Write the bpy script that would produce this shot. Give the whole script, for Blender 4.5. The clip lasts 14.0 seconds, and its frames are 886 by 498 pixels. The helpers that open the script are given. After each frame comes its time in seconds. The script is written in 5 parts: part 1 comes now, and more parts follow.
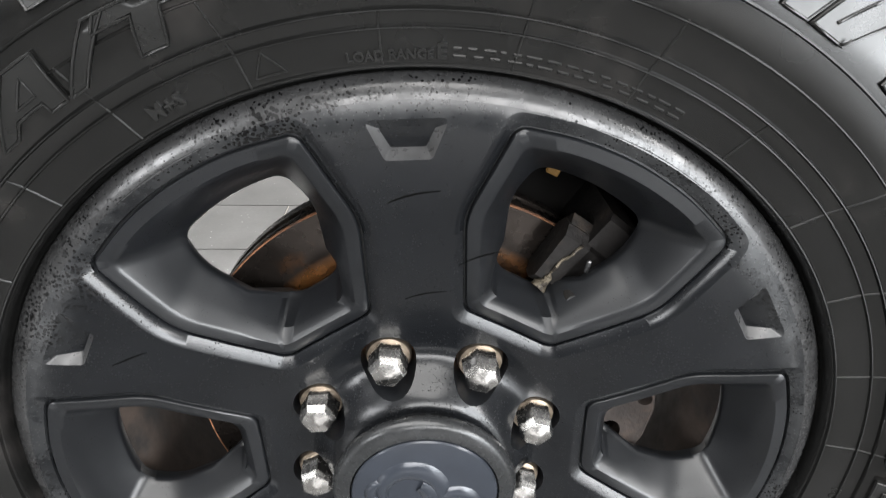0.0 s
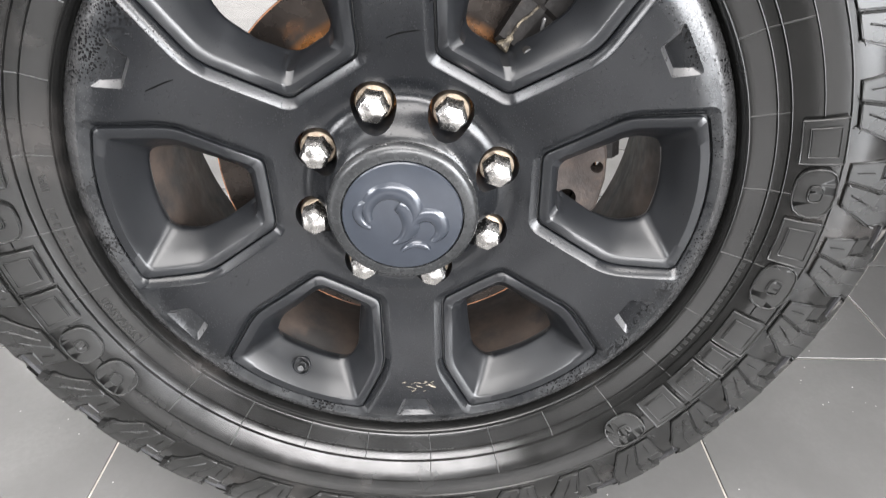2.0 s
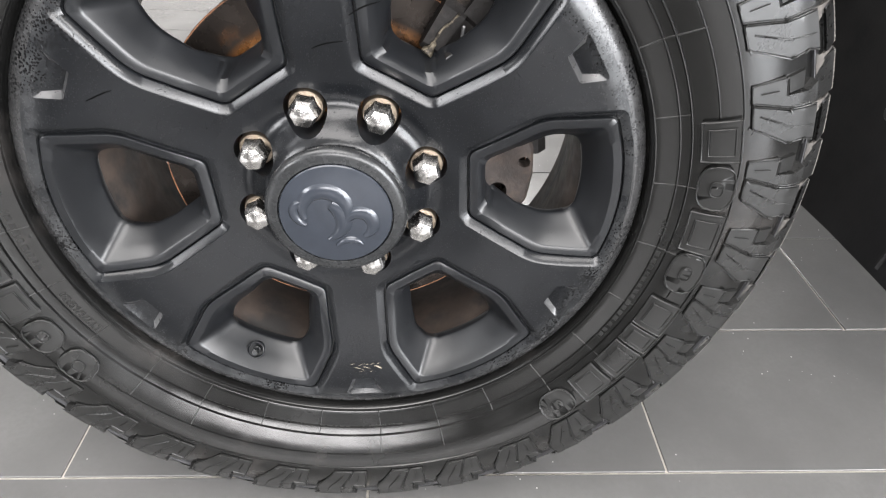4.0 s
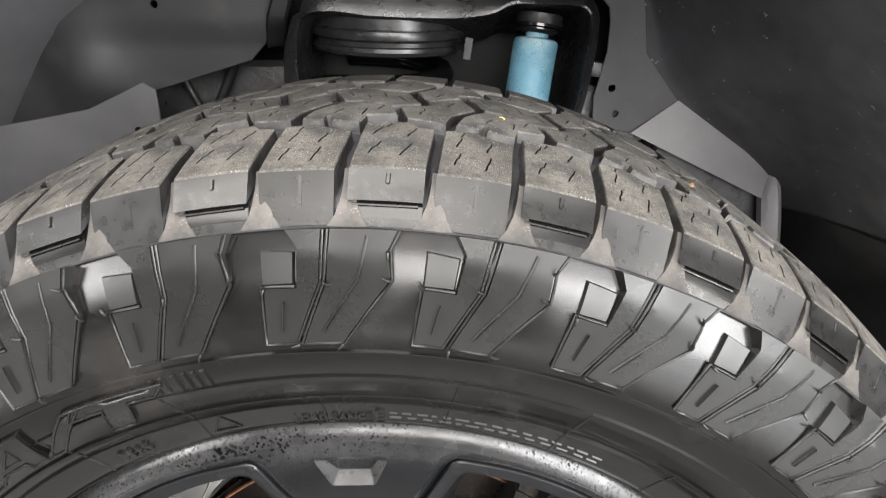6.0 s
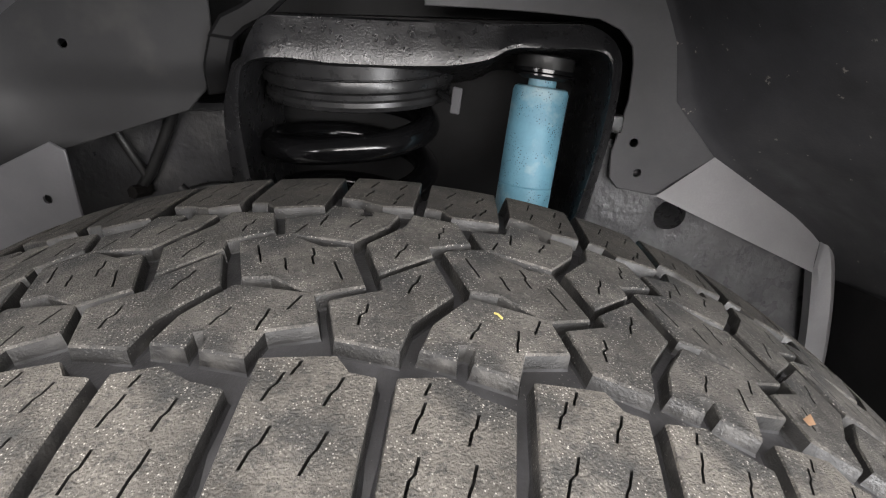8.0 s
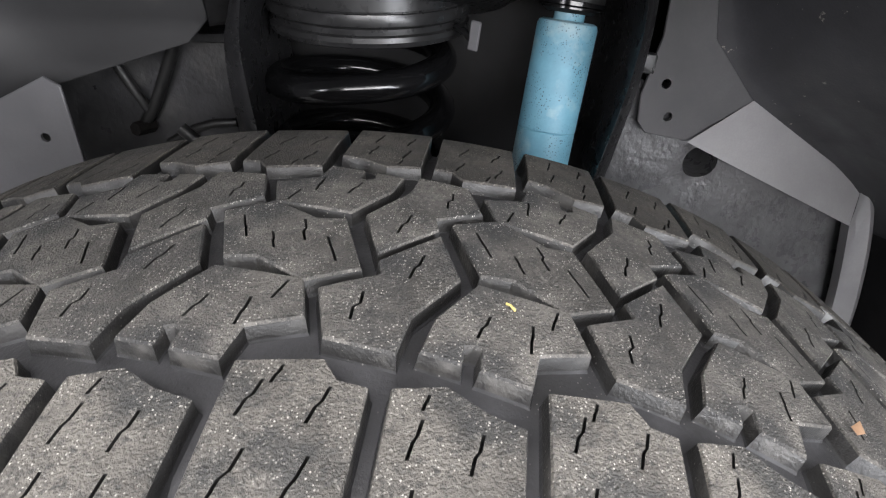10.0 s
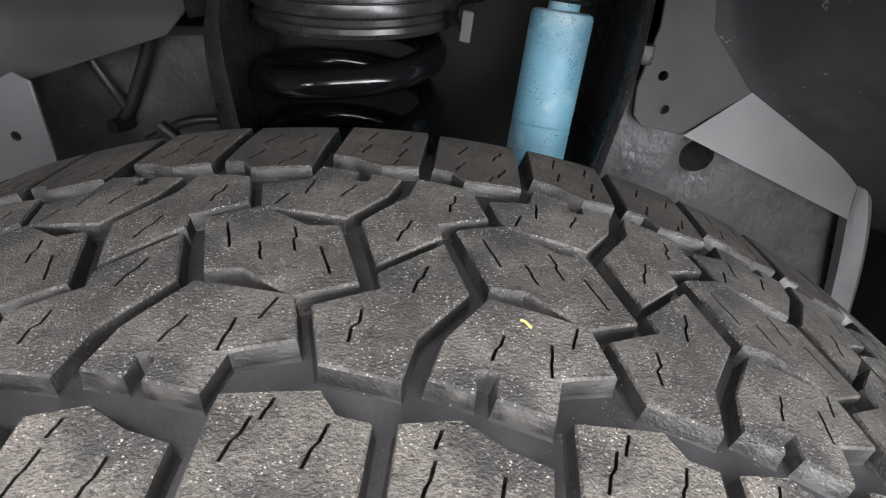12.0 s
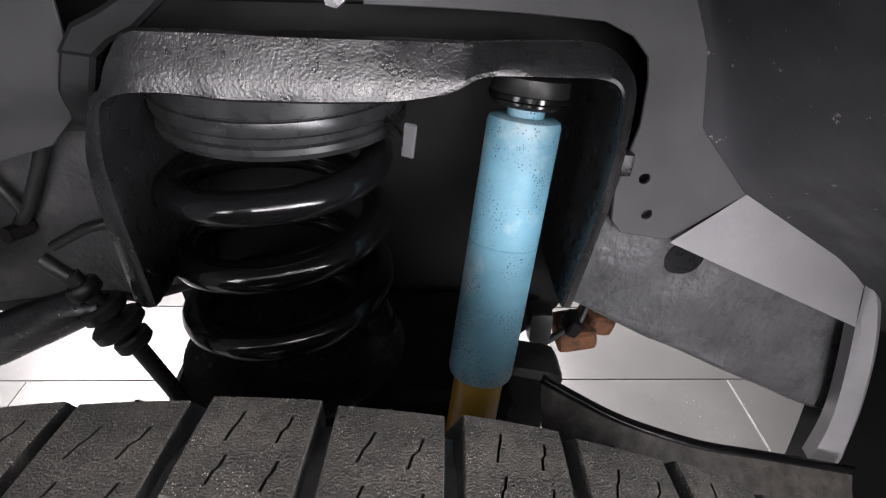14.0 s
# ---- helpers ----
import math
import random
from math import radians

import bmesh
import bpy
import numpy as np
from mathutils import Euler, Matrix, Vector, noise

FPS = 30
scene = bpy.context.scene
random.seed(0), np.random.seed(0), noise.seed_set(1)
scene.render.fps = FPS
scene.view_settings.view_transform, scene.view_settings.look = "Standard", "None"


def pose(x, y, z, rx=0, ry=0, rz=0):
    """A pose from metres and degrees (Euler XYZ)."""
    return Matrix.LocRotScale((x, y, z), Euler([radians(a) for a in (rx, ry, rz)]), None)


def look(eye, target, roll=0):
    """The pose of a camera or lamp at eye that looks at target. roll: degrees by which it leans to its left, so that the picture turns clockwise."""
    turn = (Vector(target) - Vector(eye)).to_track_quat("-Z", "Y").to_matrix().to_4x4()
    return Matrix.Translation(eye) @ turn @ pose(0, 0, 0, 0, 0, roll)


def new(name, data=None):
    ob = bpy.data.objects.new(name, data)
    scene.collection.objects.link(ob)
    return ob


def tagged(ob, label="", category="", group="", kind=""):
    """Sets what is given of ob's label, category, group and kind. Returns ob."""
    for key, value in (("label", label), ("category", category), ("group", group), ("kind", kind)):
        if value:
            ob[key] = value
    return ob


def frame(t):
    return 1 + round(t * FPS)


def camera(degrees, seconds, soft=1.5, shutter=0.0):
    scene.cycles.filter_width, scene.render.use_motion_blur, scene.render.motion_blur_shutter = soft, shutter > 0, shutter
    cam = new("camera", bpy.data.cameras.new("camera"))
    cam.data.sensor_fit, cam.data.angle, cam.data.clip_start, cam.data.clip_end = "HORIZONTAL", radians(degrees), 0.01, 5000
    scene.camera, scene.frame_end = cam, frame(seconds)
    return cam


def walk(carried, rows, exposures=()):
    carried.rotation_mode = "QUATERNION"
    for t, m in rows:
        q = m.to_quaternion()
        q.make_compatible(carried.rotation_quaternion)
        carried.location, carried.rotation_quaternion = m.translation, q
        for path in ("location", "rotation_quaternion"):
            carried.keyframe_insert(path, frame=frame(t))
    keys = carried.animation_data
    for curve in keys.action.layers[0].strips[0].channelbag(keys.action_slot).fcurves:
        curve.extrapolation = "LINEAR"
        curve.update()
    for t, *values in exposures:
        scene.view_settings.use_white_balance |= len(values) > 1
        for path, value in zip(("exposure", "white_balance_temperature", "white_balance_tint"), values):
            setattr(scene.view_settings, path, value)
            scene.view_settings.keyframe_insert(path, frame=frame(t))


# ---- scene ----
cam = camera(71.7, 14.0, 1.1, 0.3)
PATH = [
    (0, (-0.0047, -0.3218, 0.7621), (0.0351, 0.5568, 0.2862), 1.43),
    (0.5, (-0.0004, -0.3624, 0.746), (0.038, 0.5104, 0.2594), 1.68),
    (1, (0.0103, -0.4206, 0.7193), (0.0401, 0.4454, 0.2202), 1.76),
    (1.5, (0.0159, -0.4441, 0.6837), (0.0405, 0.41, 0.164), 1.68),
    (2, (0.0247, -0.4692, 0.6707), (0.0421, 0.3695, 0.1263), 1.68),
    (2.2, (0.0268, -0.4775, 0.661), (0.0431, 0.3559, 0.1086), 1.68),
    (4.3, (0.079, -0.4926, 0.741), (0.1138, 0.3155, 0.153), 1.66),
    (4.5, (0.0607, -0.4969, 0.7725), (0.0987, 0.3182, 0.1945), 1.93),
    (5, (0.0322, -0.4225, 0.8268), (0.0642, 0.4107, 0.2748), 1.89),
    (5.5, (0.0263, -0.3137, 0.8906), (0.0615, 0.5534, 0.3938), 2.61),
    (6, (0.0328, -0.2818, 0.9246), (0.0477, 0.6253, 0.5039), 1.82),
    (6.5, (0.0271, -0.2337, 0.9147), (0.0473, 0.6773, 0.5029), 1.94),
    (7, (0.0278, -0.1834, 0.9304), (0.0496, 0.7286, 0.5207), 1.77),
    (7.5, (0.0461, -0.1423, 0.9573), (0.0696, 0.7682, 0.5444), 1.83),
    (9.8, (0.0464, -0.0836, 0.9535), (0.0372, 0.7642, 0.4232), 2.03),
    (10, (0.0497, -0.0828, 0.9585), (0.044, 0.7642, 0.4269), 2.11),
    (10.5, (0.0477, -0.0789, 0.9642), (0.0488, 0.7669, 0.4307), 2.31),
    (11, (0.0419, -0.0737, 0.9579), (0.0468, 0.7706, 0.4221), 2.18),
    (11.5, (0.0403, -0.0686, 0.9547), (0.0515, 0.7747, 0.4173), 2.19),
    (12, (0.0438, -0.0646, 0.9523), (0.0609, 0.7776, 0.4134), 2.25),
    (12.5, (0.0652, -0.0601, 0.947), (0.0916, 0.7813, 0.4072), 2.29),
    (13, (0.0765, -0.0058, 0.9656), (0.1089, 0.8374, 0.4289), 2.21),
    (13.5, (0.0701, 0.0424, 0.9853), (0.1089, 0.8905, 0.4569), 2.11),
    (14, (0.0703, 0.0582, 0.992), (0.115, 0.9067, 0.4647), 2.00),
]
EXPOSURES = [(0.0, 0.18, 6450, 10), (0.5, 0.76, 6450, 10), (1.0, 1.05, 6450, 11), (1.5, 1.0, 6450, 12), (2.2, 0.9, 6500, 12), (4.3, 0.55, 6500, 12), (5.0, 0.84, 6500, 11), (5.5, 0.60, 6600, 11), (6.5, 0.25, 6700, 12), (7.0, 0.1, 6700, 13), (7.7, 0.15, 6700, 13), (9.8, 0.35, 6400, 13), (12.5, 0.35, 6450, 14), (13.0, 0.4, 6450, 14), (13.5, 0.88, 6500, 16), (14.0, 0.8, 6500, 17)]
walk(cam, [(t, look(eye, target, roll)) for t, eye, target, roll in PATH], EXPOSURES)

# ---------------------------------------------------------------- light
FLOOR = -0.010
HUB = Vector((0.0, 0.0, 0.42))          # wheel centre; the axle runs along y
SPOKE = -2.5                            # turn of the wheel, degrees clockwise from up

world = bpy.data.worlds.new("showroom_air")
scene.world = world
world.use_nodes = True
world.node_tree.nodes["Background"].inputs[0].default_value = (0.80, 0.85, 0.92, 1)
world.node_tree.nodes["Background"].inputs[1].default_value = 0.08


def area(name, place, target, sx, sy, watts, tint=(1, 1, 1)):
    lamp = bpy.data.lights.new(name, "AREA")
    lamp.shape, lamp.size, lamp.size_y, lamp.energy, lamp.color = "RECTANGLE", sx, sy, watts, tint
    ob = new(name, lamp)
    ob.matrix_world = look(place, target)
    return ob


area("ceiling_light_front", (-0.5, -1.15, 3.0), (-0.1, -0.55, 0.4), 3.4, 1.7, 145, (1.0, 0.98, 0.95))
area("ceiling_light_side", (3.9, -2.9, 3.0), (0.2, 0.0, 0.5), 0.7, 2.6, 130, (1.0, 0.98, 0.96))
area("ceiling_light_far", (-0.9, 4.0, 3.0), (-0.7, 3.2, 0.0), 4.0, 1.4, 620, (1.0, 0.98, 0.95))
area("ceiling_light_corner", (-2.8, -0.6, 3.0), (0.0, 0.0, 0.6), 0.6, 2.2, 22, (0.97, 0.99, 1.0))
area("ceiling_light_row", (0.9, -6.3, 2.75), (0.1, 0.0, 0.9), 5.4, 2.0, 490, (1.0, 0.99, 0.98))
area("ceiling_light_left_row", (-5.2, -4.6, 2.3), (0.0, 0.0, 0.9), 2.4, 1.6, 200, (0.98, 0.99, 1.0))
area("shop_window_right", (4.5, -5.4, 1.55), (0.2, 0.0, 0.6), 3.6, 2.8, 620, (0.95, 0.98, 1.0))
area("shop_window_front", (-0.9, -11.5, 1.6), (0.0, 0.0, 0.9), 0.9, 1.8, 15, (0.95, 0.98, 1.0))

# ---------------------------------------------------------------- materials
def surface(name, base, rough=0.5, metal=0.0, var=0.25, scale=35.0, fine=420.0, bump=0.15, dist=0.0006,
            spots=None, rough_var=0.12, coat=0.0, random_tint=0.0, patches=None, spec=0.5, ring=None, grit=None, pits=None):
    """A painted, rubber or metal surface: tone at two scales, specks, dust patches and fine relief."""
    m = bpy.data.materials.new(name)
    m.use_nodes = True
    nt = m.node_tree
    nodes, link = nt.nodes, nt.links.new
    bsdf = nodes["Principled BSDF"]
    coord = nodes.new("ShaderNodeTexCoord").outputs["Object"]

    def noise_node(s, detail=4.0, rough_=0.55):
        n = nodes.new("ShaderNodeTexNoise")
        n.inputs["Scale"].default_value, n.inputs["Detail"].default_value, n.inputs["Roughness"].default_value = s, detail, rough_
        link(coord, n.inputs["Vector"])
        return n.outputs["Fac"]

    def ramp(fac, a, b, lo=0.0, hi=1.0):
        r = nodes.new("ShaderNodeMapRange")
        r.inputs["From Min"].default_value, r.inputs["From Max"].default_value = a, b
        r.inputs["To Min"].default_value, r.inputs["To Max"].default_value = lo, hi
        link(fac, r.inputs["Value"])
        return r.outputs["Result"]

    def mix(fac, a, b):
        x = nodes.new("ShaderNodeMix")
        x.data_type = "RGBA"
        link(fac, x.inputs["Factor"])
        for sock, v in ((x.inputs["A"], a), (x.inputs["B"], b)):
            if isinstance(v, tuple):
                sock.default_value = (*v, 1)
            else:
                link(v, sock)
        return x.outputs["Result"]

    dark, light = tuple(c * (1 - var) for c in base), tuple(min(1.0, c * (1 + var)) for c in base)
    speck = None
    big, small = noise_node(scale), noise_node(fine, 3.0)
    col = mix(ramp(big, 0.32, 0.68), dark, light)
    col = mix(ramp(small, 0.3, 0.7, 0.0, 0.35), col, tuple(c * 0.8 for c in base))
    if patches:
        pc, ps, pa, pb = patches
        col = mix(ramp(noise_node(ps, 5.0, 0.62), pa, pb), col, pc)
    if spots:
        sc, ss, sz, sa, sb = spots
        v = nodes.new("ShaderNodeTexVoronoi")
        v.inputs["Scale"].default_value, v.inputs["Randomness"].default_value = ss, 1.0
        link(coord, v.inputs["Vector"])
        hit = ramp(v.outputs["Distance"], sz, sz * 0.55)
        gate = nodes.new("ShaderNodeMath")
        gate.operation = "MULTIPLY"
        link(hit, gate.inputs[0])
        link(ramp(noise_node(ss * 0.09, 3.0), sa, sb), gate.inputs[1])
        col = mix(gate.outputs[0], col, sc)
        speck = gate.outputs[0]
    if grit:                                     # fine worn grain: darker pits and paler dust grains
        col = mix(ramp(noise_node(380.0, 4.0, 0.75), 0.50, 0.66, 0.0, 0.80), col, grit[0])
        col = mix(ramp(noise_node(620.0, 3.0, 0.70), 0.58, 0.70, 0.0, 0.65), col, grit[1])
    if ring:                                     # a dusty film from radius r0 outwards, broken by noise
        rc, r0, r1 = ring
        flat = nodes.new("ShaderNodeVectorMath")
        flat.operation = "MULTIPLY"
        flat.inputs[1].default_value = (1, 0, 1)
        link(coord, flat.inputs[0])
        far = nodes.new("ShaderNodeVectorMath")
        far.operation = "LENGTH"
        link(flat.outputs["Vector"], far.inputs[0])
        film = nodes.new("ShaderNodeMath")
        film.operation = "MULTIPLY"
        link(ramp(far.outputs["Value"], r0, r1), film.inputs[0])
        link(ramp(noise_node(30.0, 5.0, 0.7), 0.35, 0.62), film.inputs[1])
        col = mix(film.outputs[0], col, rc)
    if pits:                                     # a band of black corrosion pits round the axle, thick in places
        pc, ps, r0, r1, r2, r3 = pits
        flat = nodes.new("ShaderNodeVectorMath")
        flat.operation = "MULTIPLY"
        flat.inputs[1].default_value = (1, 0, 1)
        link(coord, flat.inputs[0])
        far = nodes.new("ShaderNodeVectorMath")
        far.operation = "LENGTH"
        link(flat.outputs["Vector"], far.inputs[0])
        v = nodes.new("ShaderNodeTexVoronoi")
        v.inputs["Scale"].default_value, v.inputs["Randomness"].default_value = ps, 1.0
        link(coord, v.inputs["Vector"])
        band = nodes.new("ShaderNodeMath")
        band.operation = "MULTIPLY"
        link(ramp(far.outputs["Value"], r0, r1), band.inputs[0])
        link(ramp(far.outputs["Value"], r2, r3, 1.0, 0.25), band.inputs[1])
        thick = nodes.new("ShaderNodeMath")
        thick.operation = "MULTIPLY"
        link(band.outputs[0], thick.inputs[0])
        link(ramp(noise_node(17.0, 4.0, 0.65), 0.40, 0.66), thick.inputs[1])
        size = ramp(thick.outputs[0], 0.0, 1.0, 0.04, 0.56)
        dot = nodes.new("ShaderNodeMath")
        dot.operation = "LESS_THAN"
        link(v.outputs["Distance"], dot.inputs[0])
        link(size, dot.inputs[1])
        col = mix(dot.outputs[0], col, pc)
        speck = dot.outputs[0] if speck is None else speck
    if random_tint:
        info = nodes.new("ShaderNodeObjectInfo").outputs["Random"]
        hsv = nodes.new("ShaderNodeHueSaturation")
        link(ramp(info, 0, 1, 1 - random_tint, 1 + random_tint), hsv.inputs["Value"])
        link(col, hsv.inputs["Color"])
        col = hsv.outputs["Color"]
    link(col, bsdf.inputs["Base Color"])
    gloss = ramp(noise_node(scale * 2.3, 4.0), 0.3, 0.7, max(0.03, rough - rough_var), min(1.0, rough + rough_var))
    if speck:                                    # dirt specks are dull
        dull = nodes.new("ShaderNodeMath")
        dull.operation = "MAXIMUM"
        link(gloss, dull.inputs[0])
        link(ramp(speck, 0, 1, 0, 0.85), dull.inputs[1])
        gloss = dull.outputs[0]
    link(gloss, bsdf.inputs["Roughness"])
    bsdf.inputs["Metallic"].default_value = metal
    bsdf.inputs["Coat Weight"].default_value = coat
    bsdf.inputs["Specular IOR Level"].default_value = spec
    if bump:
        b = nodes.new("ShaderNodeBump")
        b.inputs["Strength"].default_value, b.inputs["Distance"].default_value = bump, dist
        link(small, b.inputs["Height"])
        link(b.outputs["Normal"], bsdf.inputs["Normal"])
    return m


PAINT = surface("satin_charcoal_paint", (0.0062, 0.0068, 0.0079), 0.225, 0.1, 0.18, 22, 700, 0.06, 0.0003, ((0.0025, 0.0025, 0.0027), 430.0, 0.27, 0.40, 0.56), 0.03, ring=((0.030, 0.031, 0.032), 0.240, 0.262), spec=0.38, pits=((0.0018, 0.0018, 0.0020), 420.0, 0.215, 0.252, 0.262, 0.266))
INSERT = surface("dark_insert_paint", (0.0080, 0.0087, 0.0100), 0.315, 0.1, 0.15, 26, 700, 0.06, 0.0003, ((0.0025, 0.0025, 0.0027), 480.0, 0.24, 0.46, 0.60), 0.03)
LIP = surface("pitted_rim_paint", (0.034, 0.034, 0.0345), 0.25, 0.3, 0.25, 40, 520, 0.12, 0.0004, ((0.003, 0.003, 0.003), 400.0, 0.40, 0.44, 0.58), 0.10, pits=((0.0018, 0.0018, 0.0020), 420.0, 0.20, 0.25, 0.27, 0.276))
NUT = surface("worn_chrome", (0.62, 0.605, 0.585), 0.25, 1.0, 0.10, 160, 900, 0.0, 0.0002, None, 0.05)
STAIN = surface("tan_stained_steel", (0.25, 0.205, 0.16), 0.40, 0.9, 0.4, 140, 700, 0.2, 0.0004)
CAP = surface("cap_plastic", (0.026, 0.030, 0.038), 0.20, 0.2, 0.10, 50, 900, 0.04, 0.0002, None, 0.05)
CAP_RING = surface("cap_ring_paint", (0.024, 0.025, 0.026), 0.27, 0.3, 0.15, 60, 900, 0.05, 0.0002, None, 0.06)
BARREL = surface("brake_dust_barrel", (0.050, 0.037, 0.030), 0.62, 0.1, 0.4, 30, 300, 0.15, 0.0005, None, 0.1, patches=((0.02, 0.018, 0.017), 14, 0.5, 0.62))
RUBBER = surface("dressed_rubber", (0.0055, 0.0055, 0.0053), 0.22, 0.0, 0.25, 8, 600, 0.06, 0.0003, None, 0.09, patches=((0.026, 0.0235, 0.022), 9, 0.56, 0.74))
LUG = surface("moulded_rubber", (0.011, 0.011, 0.0107), 0.33, 0.0, 0.25, 14, 700, 0.10, 0.0003, None, 0.09, random_tint=0.12, spec=0.40)
GROOVE = surface("dusty_groove_rubber", (0.036, 0.036, 0.0385), 0.50, 0.0, 0.40, 60, 900, 0.35, 0.0006, ((0.20, 0.19, 0.18), 500.0, 0.16, 0.50, 0.62), 0.12, patches=((0.030, 0.030, 0.031), 45, 0.48, 0.66))
DUSTY_SIDE = surface("dusty_block_side_rubber", (0.014, 0.0138, 0.0135), 0.46, 0.0, 0.45, 70, 900, 0.45, 0.0007, ((0.16, 0.15, 0.14), 520.0, 0.17, 0.48, 0.60), 0.12, random_tint=0.2, patches=((0.048, 0.046, 0.043), 60, 0.54, 0.70))
TREAD = surface("dusty_tread_rubber", (0.082, 0.077, 0.070), 0.78, 0.0, 0.55, 48, 1150, 1.0, 0.0013, ((0.42, 0.405, 0.37), 860.0, 0.27, 0.40, 0.60), 0.10, grit=((0.026, 0.026, 0.026), (0.22, 0.21, 0.19)),
                random_tint=0.16, patches=((0.034, 0.034, 0.034), 30, 0.46, 0.63))
# Outer row: heavier dust, and the light it catches, both in the colour.
TREAD_EDGE = surface("dusty_lit_shoulder_rubber", (0.096, 0.089, 0.079), 0.78, 0.0, 0.55, 48, 1150, 1.0, 0.0013, ((0.42, 0.405, 0.37), 860.0, 0.27, 0.40, 0.60), 0.10, grit=((0.026, 0.026, 0.026), (0.22, 0.21, 0.19)),
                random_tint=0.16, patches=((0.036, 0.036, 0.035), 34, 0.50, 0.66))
# Inner row: browner and darker, the shade under the arch put into the colour.
TREAD_SHADED = surface("shaded_inner_tread_rubber", (0.060, 0.054, 0.047), 0.78, 0.0, 0.55, 48, 1150, 1.0, 0.0013, ((0.34, 0.32, 0.28), 860.0, 0.24, 0.44, 0.62), 0.10, grit=((0.022, 0.021, 0.020), (0.15, 0.14, 0.12)),
                      random_tint=0.16, patches=((0.026, 0.025, 0.023), 30, 0.46, 0.63))
RAMP = surface("dust_caked_rubber", (0.058, 0.053, 0.048), 0.62, 0.0, 0.55, 60, 700, 0.35, 0.0006, ((0.24, 0.22, 0.20), 420.0, 0.16, 0.46, 0.60), 0.12, random_tint=0.2, patches=((0.026, 0.025, 0.024), 70, 0.50, 0.66))
SIDE = surface("clean_block_rubber", (0.009, 0.009, 0.0088), 0.31, 0.0, 0.25, 60, 700, 0.15, 0.0004, None, 0.08, random_tint=0.15)
ROTOR = surface("brake_rotor_iron", (0.040, 0.033, 0.029), 0.27, 0.8, 0.3, 30, 260, 0.08, 0.0003, None, 0.1, ring=((0.36, 0.15, 0.045), 0.1470, 0.1385), patches=((0.12, 0.058, 0.028), 22, 0.60, 0.74))
RUST = surface("rusty_cast_iron", (0.010, 0.009, 0.0085), 0.62, 0.1, 0.5, 50, 260, 0.5, 0.0014, None, 0.1, patches=((0.040, 0.031, 0.024), 45, 0.56, 0.70), spec=0.2)
ORANGE_RUST = surface("bright_rust", (0.20, 0.085, 0.040), 0.85, 0.0, 0.5, 70, 300, 0.5, 0.0014, None, 0.1, patches=((0.04, 0.025, 0.02), 50, 0.5, 0.66))
STEEL = surface("zinc_clip", (0.22, 0.22, 0.222), 0.40, 1.0, 0.15, 90, 800, 0.05, 0.0002)
BLACK = surface("rough_black_chassis_paint", (0.011, 0.011, 0.0118), 0.30, 0.0, 0.3, 40, 480, 0.34, 0.0011, None, 0.07, spec=0.75)
SEAT = surface("satin_black_seat", (0.018, 0.018, 0.0185), 0.30, 0.1, 0.3, 60, 700, 0.08, 0.0003, None, 0.05)
# Strap paint; its black also stands for shade in the gaps behind the tower.
DARK = surface("dull_black_and_gap_shade", (0.0085, 0.0085, 0.009), 0.5, 0.0, 0.3, 30, 300, 0.1, 0.0005, None, 0.05, spec=0.25)
SHIELD = surface("black_dust_shield", (0.0022, 0.0020, 0.0018), 0.7, 0.0, 0.3, 30, 300, 0.1, 0.0005, None, 0.05, spec=0.06)
SPRING = surface("gloss_black_spring", (0.005, 0.005, 0.0054), 0.15, 0.0, 0.2, 50, 600, 0.08, 0.0003, None, 0.06)
SHOCK = surface("dusty_blue_paint", (0.125, 0.295, 0.385), 0.50, 0.0, 0.16, 28, 400, 0.08, 0.0003, ((0.012, 0.018, 0.022), 480.0, 0.34, 0.46, 0.60), 0.08, patches=((0.33, 0.44, 0.47), 20, 0.50, 0.70))
YELLOW = surface("yellow_damper_body", (0.50, 0.30, 0.04), 0.40, 0.0, 0.2, 40, 400, 0.06, 0.0003)
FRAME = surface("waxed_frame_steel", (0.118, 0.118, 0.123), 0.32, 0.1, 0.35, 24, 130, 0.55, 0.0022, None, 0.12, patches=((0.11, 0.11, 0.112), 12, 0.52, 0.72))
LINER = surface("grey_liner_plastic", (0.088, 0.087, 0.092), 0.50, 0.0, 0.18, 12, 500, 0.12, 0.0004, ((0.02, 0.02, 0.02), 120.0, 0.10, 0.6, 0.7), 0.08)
# Paler liner copies: light falling on flange and facet is in the colour.
HALF_LIT_LINER = surface("half_lit_liner_plastic", (0.300, 0.298, 0.308), 0.42, 0.0, 0.15, 14, 500, 0.10, 0.0004, None, 0.08)
LIT_LINER = surface("lit_liner_plastic", (0.36, 0.356, 0.364), 0.42, 0.0, 0.12, 14, 500, 0.10, 0.0004, None, 0.08)
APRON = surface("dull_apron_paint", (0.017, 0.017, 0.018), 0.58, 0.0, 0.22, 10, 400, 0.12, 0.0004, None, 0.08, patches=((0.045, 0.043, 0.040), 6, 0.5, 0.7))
# Darker copy of the liner plastic: the arch wall's shade is painted in.
ARCH = surface("shaded_arch_plastic", (0.042, 0.042, 0.046), 0.44, 0.0, 0.30, 14, 420, 0.30, 0.0006, None, 0.10, patches=((0.30, 0.28, 0.25), 90, 0.67, 0.71))
FLAP = surface("jet_black_flap_plastic", (0.006, 0.006, 0.0065), 0.42, 0.0, 0.3, 14, 300, 0.2, 0.0006, None, 0.12, spec=0.25)
